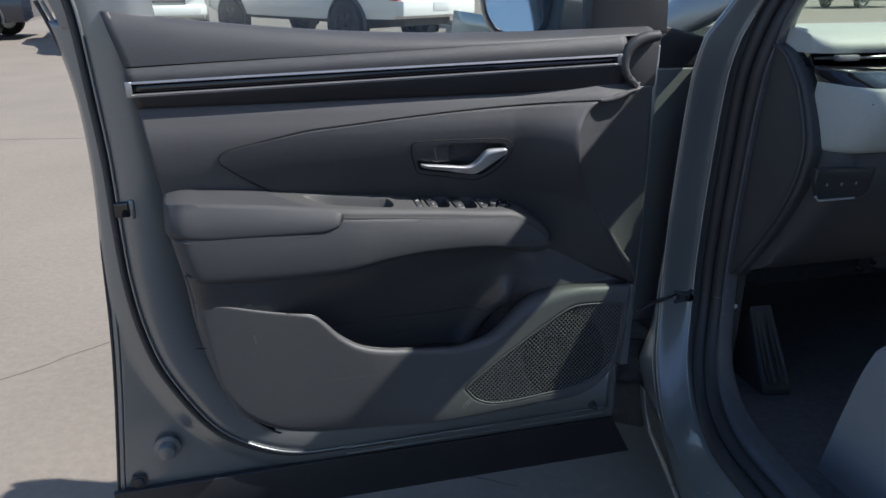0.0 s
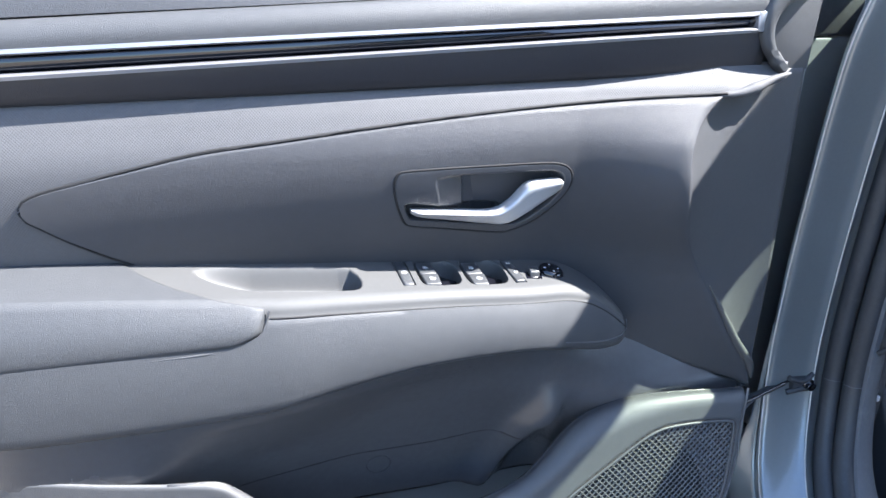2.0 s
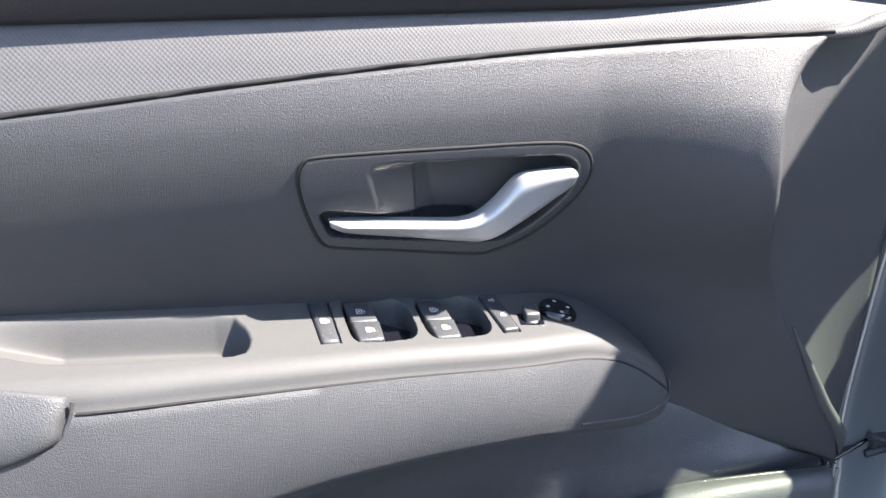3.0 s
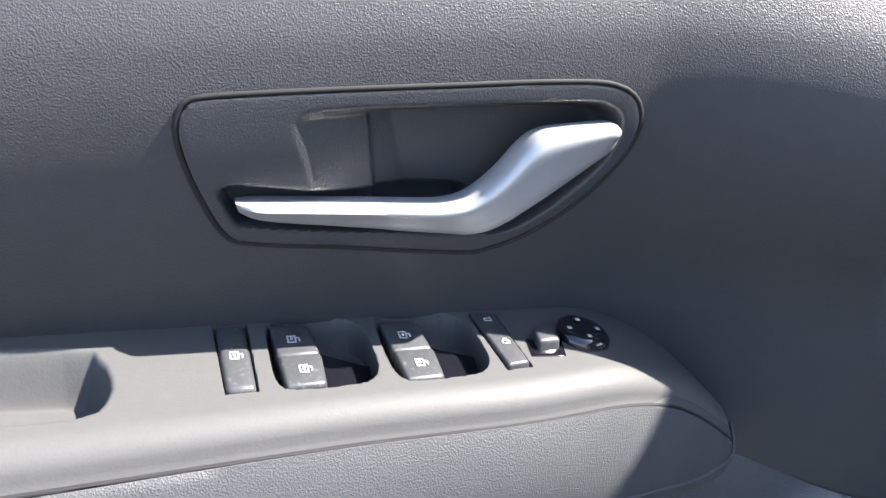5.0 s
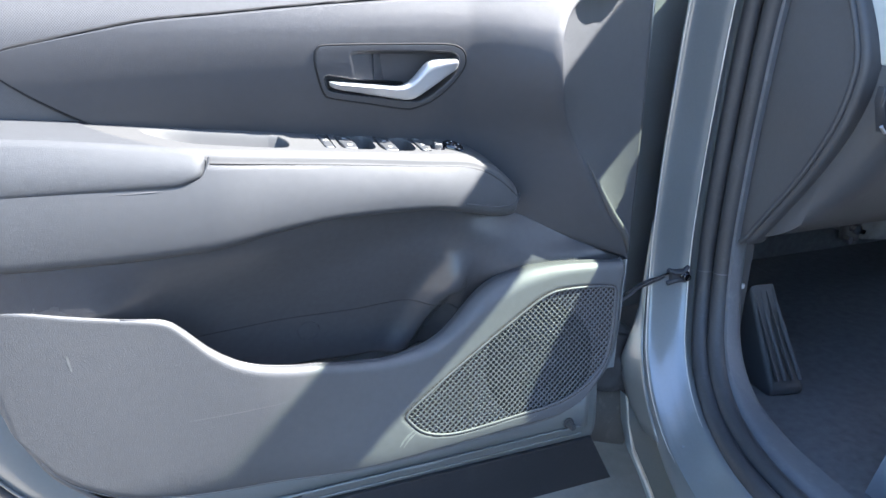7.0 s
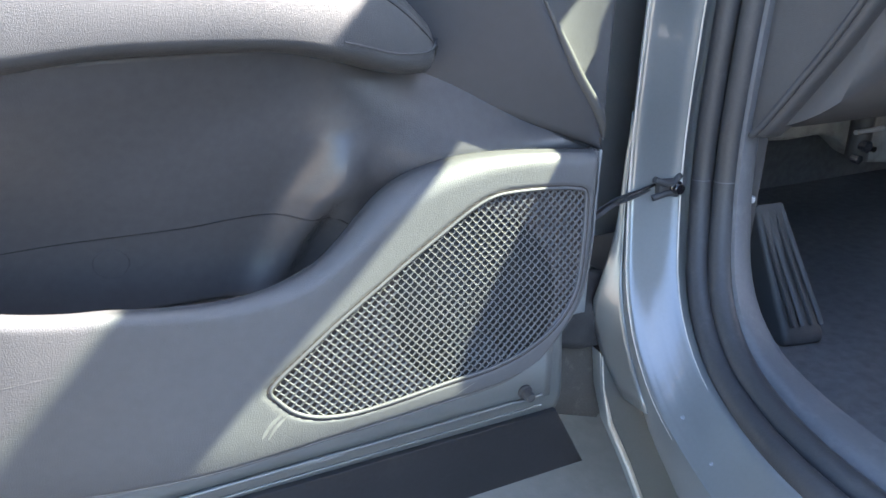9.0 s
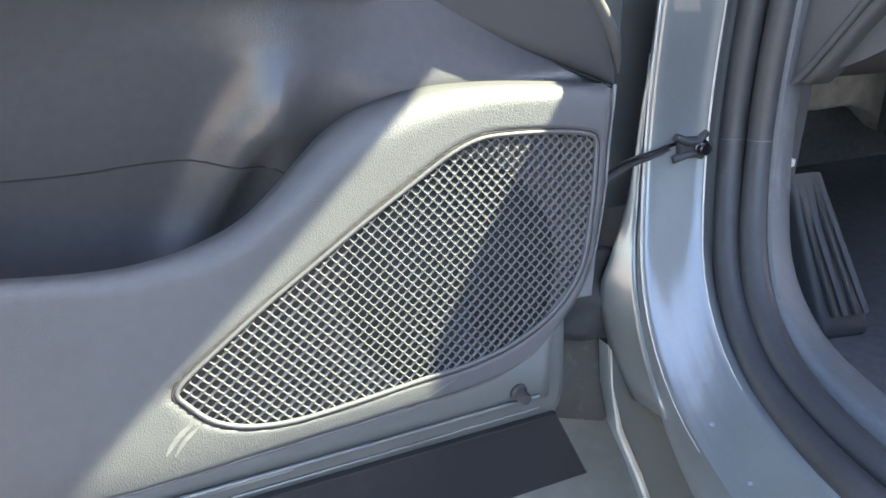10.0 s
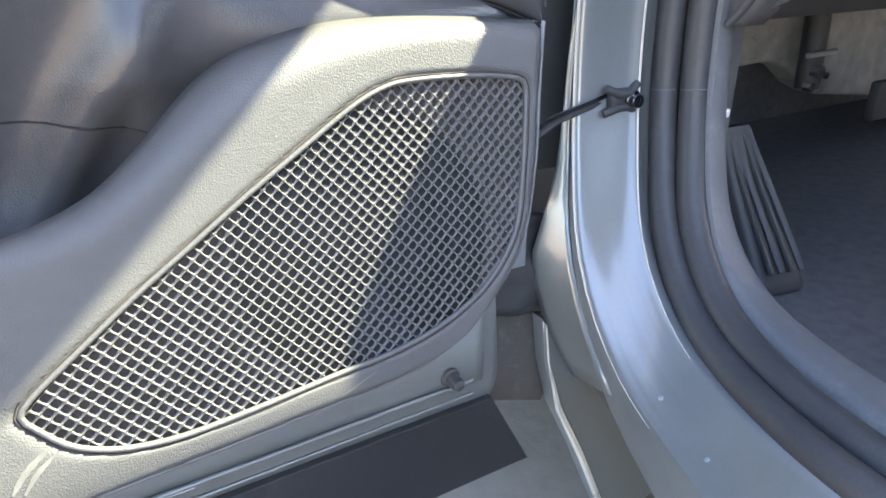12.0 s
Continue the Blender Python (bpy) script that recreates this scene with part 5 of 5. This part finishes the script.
slab("tailgate", [(0.25, 0.30), (2.05, 0.30), (2.0, 1.05), (1.85, 1.62), (0.45, 1.62), (0.25, 1.05)], lambda a, c, d: (a, -3.5 + d, c), 0.05, PAINT, car, "unseen grey tailgate", 0.01)
slab("seat_back", [(0.76, 0.55), (1.28, 0.55), (1.25, 1.20), (1.15, 1.25), (0.88, 1.25), (0.79, 1.20)], lambda a, c, d: (a, -1.0 - 0.25 * (c - 0.55) - d, c), 0.14, SEATC, car, "unseen grey cloth seat back", 0.03, 3)

# ---- inside of the car ----
prof = [(0.50, 1.09), (0.25, 1.135), (0.05, 1.150), (-0.05, 1.145), (-0.09, 1.132), (-0.10, 1.118), (-0.096, 1.110)]
recess = [(-0.096, 1.110), (-0.085, 1.104), (-0.05, 1.096), (-0.045, 1.080), (-0.10, 1.090), (-0.150, 1.0855), (-0.168, 1.080), (-0.195, 1.0715), (-0.214, 1.064)]
pad = [(-0.213, 1.0645), (-0.222, 1.058), (-0.231, 1.034), (-0.226, 0.995), (-0.204, 0.960), (-0.178, 0.949)]
prof2 = [(-0.178, 0.951), (-0.185, 0.935), (-0.186, 0.90), (-0.180, 0.865), (-0.13, 0.78), (-0.06, 0.70), (0.02, 0.660), (0.10, 0.648), (0.50, 0.645)]


def dash_loft(name, p, mat, label, x0=0.690):
    verts = []
    for x in np.linspace(0, 1, 16) ** 3:
        xx = x0 + 1.47 * x
        for y, z in fine(p, 60):
            verts.append((xx, y + max(0.0, -0.07 - y) * 0.75 * math.exp(-(xx - x0) / 0.010), z))
    ends = [tuple(range(60)), tuple(15 * 60 + k for k in range(60))[::-1]]
    return add_mesh(name, verts, grid_faces(16, 60) + ends, mat, car, label, 50)


dash = dash_loft("dashboard", prof, DASH, "light grey vinyl dashboard top")
dash_loft("vent_recess", recess, GLOSSB, "black air vent recess under the silver strip")
dash_loft("dash_pad", pad, DASH, "light grey vinyl dashboard pad with a seam")
dash_loft("lower_dash", prof2, DARKP, "dark plastic lower dashboard")
tube("dash_strip", [(x, -0.098 + 0.03 * math.exp(-(x - 0.70) * 19), 1.100 + 0.02 * (x - 0.7)) for x in np.linspace(0.705, 1.6, 24)], 0.0030, TRIMM, dash, "silver dashboard strip", 8)
tube("dash_strip", [(x, -0.099 + 0.03 * math.exp(-(x - 0.70) * 19), 1.121 + 0.02 * (x - 0.7)) for x in np.linspace(0.705, 1.6, 24)], 0.0014, TRIMM, dash, "thin silver line along the dashboard lip", 8)
tube("dash_seam", [(0.712, -0.2130, 1.040), (0.76, -0.2300, 1.041), (0.84, -0.2300, 1.042), (1.2, -0.2300, 1.044)], 0.0012, DARKP, dash, "seam across the dashboard pad", 6)
box("vent_tab", (0.721, -0.112, 1.098), (0.765, -0.096, 1.108), TRIMM, dash, "silver vent tab", 0.003)
capc = spline([(0.0, 1.125), (-0.05, 1.105), (-0.085, 1.07), (-0.105, 1.04), (-0.128, 0.99), (-0.139, 0.945), (-0.130, 0.885), (-0.108, 0.83), (-0.078, 0.775), (-0.038, 0.715), (-0.003, 0.665), (0.008, 0.653)], 34)
slab("dash_side", [tuple(p) for p in capc] + [(0.075, 0.645), (0.075, 1.125)], lambda a, c, d: (0.672 + d, a, c), 0.03, DARKP, car, "dark dashboard end panel", 0.007, 3)
tube("dash_side_bead", [(0.670, y + 0.014, z) for y, z in capc], 0.004, DARKP, car, "raised bead on the dashboard end", 8)
slab("button_panel", [(0.665, 0.872), (0.745, 0.872), (0.766, 0.885), (0.768, 0.925), (0.652, 0.929), (0.650, 0.912)], lambda a, c, d: (a, -0.1885 + d, c), 0.012, SKIRTP, car, "black button panel with a bright lower edge", 0.004)
tube("button_panel_rim", [(0.6500, -0.1895, 0.905), (0.6535, -0.1895, 0.929), (0.768, -0.1895, 0.925), (0.766, -0.1895, 0.886), (0.747, -0.1895, 0.873)], 0.0011, SMOOTHP, car, "thin rim of the button panel", 6)
tube("button_panel_edge", [(0.655, -0.190, 0.881), (0.662, -0.1905, 0.8735), (0.735, -0.1905, 0.8735)], 0.0024, SATIN, car, "bright edge of the button panel", 6)
for bx in (0.675, 0.705, 0.735):
    add_mesh("icon", [(bx + a * 0.001, -0.1893, 0.900 + b * 0.001) for a, b in ((-3, -0.6), (3, -0.6), (3, 0.6), (-3, 0.6), (-0.6, -3), (0.6, -3), (0.6, 3), (-0.6, 3))], [(0, 1, 2, 3), (4, 5, 6, 7)], ICON, car, "white printed symbol", 30, 0.0003, 0)
# assumed instrument hood, added and sized to keep the sun off the sill
slab("sun_block_hood", [(-0.05, 1.10), (-0.05, 1.20), (-0.10, 1.215), (-0.20, 1.20), (-0.27, 1.15), (-0.28, 1.02), (-0.25, 0.93), (-0.19, 0.93)], lambda a, c, d: (0.935 + d, a, c), 0.36, DARKP, car, "dark hood block added to keep sun off the sill", 0.015, 3)
# assumed console, added across the sun's way to the floor
slab("sun_block_console", [(-0.12, 0.64), (-0.21, 0.64), (-0.25, 0.85), (-0.27, 1.06), (-0.12, 1.10)], lambda a, c, d: (1.32 + d, a, c), 0.30, DARKP, car, "dark console block added to keep sun off the floor", 0.012, 3)
box("floor_mat", (0.60, -1.3, 0.30), (2.1, 0.62, 0.335), CARPET, car, "black carpet floor", 0.01)
slab("firewall", [(0.62, 0.32), (2.1, 0.32), (2.1, 1.10), (0.62, 1.10)], lambda a, c, d: (a, 0.52 + 0.25 * (0.6 - c) * (c < 0.6) + d, c), 0.03, CARPET, car, "carpeted firewall", 0.0)
slab("insulation", [(0.74, 0.53), (1.0, 0.522), (1.20, 0.510), (1.29, 0.513), (1.345, 0.497), (1.40, 0.460), (1.46, 0.436), (1.9, 0.385), (1.9, 0.68), (0.74, 0.68)], lambda a, c, d: (a, 0.40 + d, c), 0.05, FELT, car, "stained grey felt insulation", 0.01)
slab("kick_panel", [(0.045, 0.36), (0.50, 0.34), (0.50, 0.66), (0.045, 0.652)], lambda a, c, d: (0.706 + d, a, c), 0.02, DARKP, car, "dark kick panel beside the footrest", 0.004)
foot = block("footrest", [(0.80, 0.022, 0.334), (0.866, 0.008, 0.334), (0.866, 0.16, 0.334), (0.80, 0.17, 0.334), (0.80, 0.020, 0.350), (0.866, 0.006, 0.350), (0.864, 0.116, 0.520), (0.80, 0.112, 0.524)], DARKP, car, "ribbed black footrest", 0.008, 3)
for k in range(4):
    x = 0.811 + 0.0148 * k
    tube("footrest_rib", [(x, 0.021 - 0.2 * (x - 0.8), 0.368), (x - 0.001, 0.108 + 0.05 * (x - 0.8), 0.508)], 0.0038, DARKP, foot, "", 6)
tube("pedal_arm", [(1.345, 0.37, 0.72), (1.345, 0.36, 0.58), (1.335, 0.35, 0.47)], 0.022, DARKP, car, "dark pedal arm", 8)
box("pedal_pad", (1.40, 0.255, 0.42), (1.52, 0.275, 0.49), RUBBER, car, "ribbed rubber pedal pad", 0.006)
tube("pedal_pin", [(1.292, 0.332, 0.533), (1.372, 0.332, 0.535)], 0.0050, SATIN, car, "steel pedal pin", 8)
box("clip", (0.696, 0.030, 0.562), (0.706, 0.038, 0.571), ICON, car, "small white trim clip", 0.002)
seat = []
for k, (y, zt) in enumerate(zip(np.linspace(-0.225, -1.0, 16), np.interp(np.linspace(0, 1, 16), [0, 0.07, 0.2, 1], [0.640, 0.668, 0.672, 0.60]))):
    for x, z in fine([(0.742, 0.262), (0.738, 0.46), (0.745, zt - 0.03), (0.785, zt + 0.005), (0.87, zt - 0.02), (1.18, zt - 0.02), (1.26, zt), (1.30, zt - 0.06), (1.29, 0.42)], 26):
        seat.append((x, y - 0.21 * (z - 0.27) * max(0, 1 - k / 5), z))
add_mesh("seat_cushion", seat, grid_faces(16, 26) + [tuple(range(26))], SEATC, car, "grey cloth seat cushion", 50, 0.01, 0)
box("seat_base", (0.85, -0.95, 0.33), (1.25, -0.5, 0.45), DARKP, car, "dark seat base", 0.02)
for wx, wy in ((0.63, 0.95), (1.98, 0.95), (0.63, -1.78), (1.98, -1.78)):
    verts = []
    for r, dx in ((0.20, -0.09), (0.30, -0.11), (0.345, -0.08), (0.35, 0.0), (0.345, 0.08), (0.30, 0.11), (0.20, 0.09)):
        verts += [(wx + dx, wy + r * math.cos(w), 0.35 + r * math.sin(w)) for w in np.linspace(0, 2 * math.pi, 33)[:-1]]
    add_mesh("wheel", verts, grid_faces(7, 32, False, True), TYRE, car, "black tyre", 40)

for (xp, zp, rp) in ((1.330, 0.502, 0.012), (1.312, 0.478, 0.009), (1.350, 0.495, 0.006)):
    tube("pedal_bush", [(xp, 0.325, zp), (xp, 0.34, zp)], rp, CHROME, car, "bright pedal bush", 10)

# ---- ground ----
bm = bmesh.new()
bmesh.ops.create_grid(bm, x_segments=1, y_segments=1, size=300)
ground = tagged(part("ground", bm, CONCRETE, None, ""), "pale sunlit concrete lot with cracks", "ground", "", "structure")

# cracks in the concrete
def crack(pts, w):
    p = spline(pts, 60)
    verts = []
    for i, (x, y) in enumerate(p):
        a, b = p[max(i - 1, 0)], p[min(i + 1, 59)]
        d = (b - a) / np.linalg.norm(b - a)
        j = 0.012 * noise.noise(Vector((x * 9, y * 9, 0)))
        k = w * (0.6 + 0.6 * abs(noise.noise(Vector((x * 30, y * 30, 3)))))
        verts += [(x - d[1] * (k + j), y + d[0] * (k + j), 0.0006), (x + d[1] * (k - j), y - d[0] * (k - j), 0.0006)]
    ob = add_mesh("crack", verts, grid_faces(60, 2), LINER, ground, "thin dark crack in the concrete", 60)
    return ob


crack([(-2.6, 0.35), (-1.9, 0.75), (-1.13, 1.17), (-0.86, 1.35), (-0.2, 1.7), (0.8, 2.2)], 0.004)
crack([(-0.02, 0.62), (0.10, 0.48), (0.16, 0.35), (0.30, 0.25)], 0.003)
crack([(-9, 4.6), (-4, 5.4), (1, 5.0), (9, 6.2)], 0.01)


# ---- parked vehicles ----
def wheel_at(owner, m, x, y, r, w, rim):
    verts = []
    for rr, dy in ((0.62, -0.5), (0.66, -0.52), (0.9, -0.5), (0.98, -0.42), (1.0, -0.25), (1.0, 0.25), (0.98, 0.42), (0.9, 0.5), (0.62, 0.5)):
        verts += [m @ Vector((x + rr * r * math.cos(a), y + dy * w, r + rr * r * math.sin(a))) for a in np.linspace(0, 2 * math.pi, 33)[:-1]]
    tyre = add_mesh("wheel", verts, grid_faces(9, 32, False, True), TYRE, owner, "black tyre", 40)
    side = -1 if y < 0 else 1
    verts, faces = [], []
    for k in range(6):
        a = 2 * math.pi * k / 6
        c, s_ = math.cos(a), math.sin(a)
        i0 = len(verts)
        for rr, half in ((0.08, 0.10), (0.60, 0.13)):
            for d in (0.40, 0.30):
                for sg in (-1, 1):
                    verts.append(m @ Vector((x + r * (rr * c - sg * half * s_), y + side * d * w, r + r * (rr * s_ + sg * half * c))))
        faces += [tuple(i0 + q for q in f) for f in ((0, 1, 5, 4), (2, 6, 7, 3), (0, 4, 6, 2), (1, 3, 7, 5))]
    i0 = len(verts)
    for rr, d in ((0.64, 0.50), (0.58, 0.46), (0.56, 0.1), (0.0, 0.1)):
        verts += [m @ Vector((x + rr * r * math.cos(a), y + side * d * w, r + rr * r * math.sin(a))) for a in np.linspace(0, 2 * math.pi, 25)[:-1]]
    faces += [tuple(i0 + q for q in f) for f in grid_faces(4, 24, False, True)]
    add_mesh("rim", verts, faces, rim, tyre, "six-spoke wheel rim", 40)


def body_loft(owner, m, name, sections, mat, label):
    """sections: (x, half width, bottom, shoulder, top, half width at top)."""
    verts = []
    for x, hw, b, sh, t, tw in sections:
        ring = [(-hw * 0.96, b), (-hw, b + 0.12), (-hw, sh), (-tw, t - 0.03), (-tw + 0.06, t), (tw - 0.06, t), (tw, t - 0.03), (hw, sh), (hw, b + 0.12), (hw * 0.96, b)]
        verts += [m @ Vector((x, y, z)) for y, z in ring]
    n = len(sections)
    return add_mesh(name, verts, grid_faces(n, 10, False, True) + [tuple(range(10)), tuple((n - 1) * 10 + k for k in range(10))[::-1]], mat, owner, label, 30)


def arch(owner, m, x, r, hw):
    """The dark wheel opening with its flared edge."""
    for sg in (-1, 1):
        pts = [m @ Vector((x + r * math.cos(a), sg * (hw + 0.005), 0.42 + r * math.sin(a))) for a in np.linspace(-0.25, math.pi + 0.25, 22)]
        tube("arch_flare", pts, 0.03, DARKP, owner, "dark wheel arch flare", 6)
        ring = [m @ Vector((x + r * math.cos(a), sg * (hw + 0.004), 0.42 + r * math.sin(a))) for a in np.linspace(-0.4, math.pi + 0.4, 22)]
        add_mesh("wheel_well", ring, [tuple(range(22))], CONE, owner, "dark wheel well", 30, 0.002, 0)


def pickup(at, heading, paint, label, rim):
    """A crew-cab pickup; its nose points along heading."""
    own = thing("pickup_truck", (0, 0, 0), label, "pickup truck", "parked pickups")
    own.location = (0, 0, 0)
    m = Matrix.Translation((*at, 0)) @ Matrix.Rotation(heading, 4, "Z")
    body_loft(own, m, "body", [(-1.25, 0.92, 0.62, 1.15, 1.30, 0.90), (-1.15, 0.96, 0.55, 1.2, 1.33, 0.93), (0.9, 0.97, 0.50, 1.2, 1.32, 0.94), (2.9, 0.97, 0.50, 1.15, 1.28, 0.92), (4.3, 0.96, 0.52, 1.10, 1.22, 0.86), (4.62, 0.90, 0.58, 1.0, 1.12, 0.78)], paint, "painted pickup body")
    body_loft(own, m, "cab", [(0.75, 0.88, 1.28, 1.32, 1.82, 0.70), (1.1, 0.90, 1.28, 1.32, 1.92, 0.74), (2.4, 0.90, 1.25, 1.30, 1.93, 0.74), (3.2, 0.88, 1.2, 1.24, 1.35, 0.76)], NAVYP, "dark glazed crew cab")
    for sx in (0.0, 3.68):
        arch(own, m, sx, 0.50, 0.965)
        for sg in (-1, 1):
            wheel_at(own, m, sx, sg * 0.89, 0.41, 0.27, rim)
    block("rear_bumper", [m @ Vector(p) for p in ((-1.42, -0.93, 0.60), (-1.2, -0.93, 0.60), (-1.2, 0.93, 0.60), (-1.42, 0.93, 0.60), (-1.42, -0.93, 0.86), (-1.2, -0.93, 0.86), (-1.2, 0.93, 0.86), (-1.42, 0.93, 0.86))], paint, own, "painted rear bumper with a step", 0.03)
    block("plate_recess", [m @ Vector(p) for p in ((-1.43, -0.2, 0.68), (-1.40, -0.2, 0.68), (-1.40, 0.2, 0.68), (-1.43, 0.2, 0.68), (-1.43, -0.2, 0.83), (-1.40, -0.2, 0.83), (-1.40, 0.2, 0.83), (-1.43, 0.2, 0.83))], ICON, own, "blank pale plate", 0.004)
    block("front_bumper", [m @ Vector(p) for p in ((4.6, -0.95, 0.60), (4.78, -0.80, 0.60), (4.78, 0.80, 0.60), (4.6, 0.95, 0.60), (4.6, -0.95, 0.80), (4.78, -0.85, 0.76), (4.78, 0.85, 0.76), (4.6, 0.95, 0.80))], paint, own, "painted front bumper", 0.04)
    block("radiator_grille", [m @ Vector(p) for p in ((4.58, -0.6, 0.74), (4.68, -0.58, 0.74), (4.68, 0.58, 0.74), (4.58, 0.6, 0.74), (4.56, -0.6, 1.02), (4.64, -0.58, 1.02), (4.64, 0.58, 1.02), (4.56, 0.6, 1.02))], GLOSSB, own, "black radiator grille", 0.02)
    for zz in (0.80, 0.87, 0.94):
        tube("grille_bar", [m @ Vector((4.685, y, zz)) for y in (-0.55, 0.0, 0.55)], 0.012, ALLOY, own, "bright grille bar", 6)
    for sg in (-1, 1):
        block("headlight", [m @ Vector(p) for p in ((4.45, sg * 0.62, 0.84), (4.66, sg * 0.62, 0.84), (4.58, sg * 0.88, 0.86), (4.40, sg * 0.92, 0.86), (4.45, sg * 0.62, 1.02), (4.62, sg * 0.62, 1.02), (4.54, sg * 0.88, 1.02), (4.38, sg * 0.92, 1.02))], ALLOY, own, "clear headlight", 0.02)
        block("tail_light", [m @ Vector(p) for p in ((-1.27, sg * 0.80, 0.85), (-1.1, sg * 0.80, 0.85), (-1.1, sg * 0.965, 0.85), (-1.27, sg * 0.955, 0.85), (-1.26, sg * 0.80, 1.22), (-1.1, sg * 0.80, 1.22), (-1.1, sg * 0.955, 1.22), (-1.26, sg * 0.945, 1.22))], LAMPR, own, "red tail light", 0.015)
    tube("exhaust", [m @ Vector(p) for p in ((-0.2, -0.55, 0.45), (-0.9, -0.55, 0.44), (-1.38, -0.55, 0.43))], 0.045, ALLOY, own, "rusty exhaust pipe", 10)
    tube("axle", [m @ Vector((0, y, 0.40)) for y in (-0.75, 0.75)], 0.07, LINER, own, "dusty rear axle", 10)
    box_ = [(-1.1, -0.6, 0.42), (4.2, -0.6, 0.42), (4.2, 0.6, 0.42), (-1.1, 0.6, 0.42), (-1.1, -0.6, 0.55), (4.2, -0.6, 0.55), (4.2, 0.6, 0.55), (-1.1, 0.6, 0.55)]
    block("chassis", [m @ Vector(p) for p in box_], LINER, own, "dark underside", 0.02)
    return own


def suv(at, heading, paint, label, rim):
    own = thing("parked_suv", (0, 0, 0), label, "car", "parked cars")
    m = Matrix.Translation((*at, 0)) @ Matrix.Rotation(heading, 4, "Z")
    body_loft(own, m, "body", [(-0.95, 0.80, 0.45, 0.95, 1.08, 0.76), (-0.8, 0.90, 0.36, 0.95, 1.06, 0.86), (1.0, 0.92, 0.30, 0.92, 1.02, 0.88), (2.9, 0.90, 0.30, 0.88, 0.98, 0.84), (3.5, 0.85, 0.36, 0.80, 0.90, 0.74), (3.65, 0.75, 0.42, 0.72, 0.80, 0.66)], paint, "painted car body")
    body_loft(own, m, "cabin", [(-0.85, 0.76, 1.02, 1.05, 1.50, 0.56), (-0.4, 0.82, 1.0, 1.04, 1.64, 0.62), (1.4, 0.84, 1.0, 1.02, 1.64, 0.64), (2.5, 0.80, 0.96, 0.99, 1.04, 0.70)], NAVYP, "dark glazed cabin")
    for sx in (0.0, 2.7):
        for sg in (-1, 1):
            wheel_at(own, m, sx, sg * 0.80, 0.35, 0.23, rim)
        arch(own, m, sx, 0.41, 0.905)
    return own


pickup((2.13, 13.05), radians(124), WHITEP, "dusty white pickup truck parked tail towards the viewer", NAVYP)
pickup((-2.77, 16.93), radians(-80), WHITEP, "white pickup truck parked nose towards the viewer", ALLOY)
suv((-5.6, 16.7), radians(180), NAVYP, "dark parked car at the lot's edge", ALLOY)
pickup((6.3, 16.4), radians(75), WHITEP, "white pickup truck with bright wheels", ALLOY)
suv((24.5, 27.0), radians(15), DARKP, "dark grey parked car far across the lot", ALLOY)
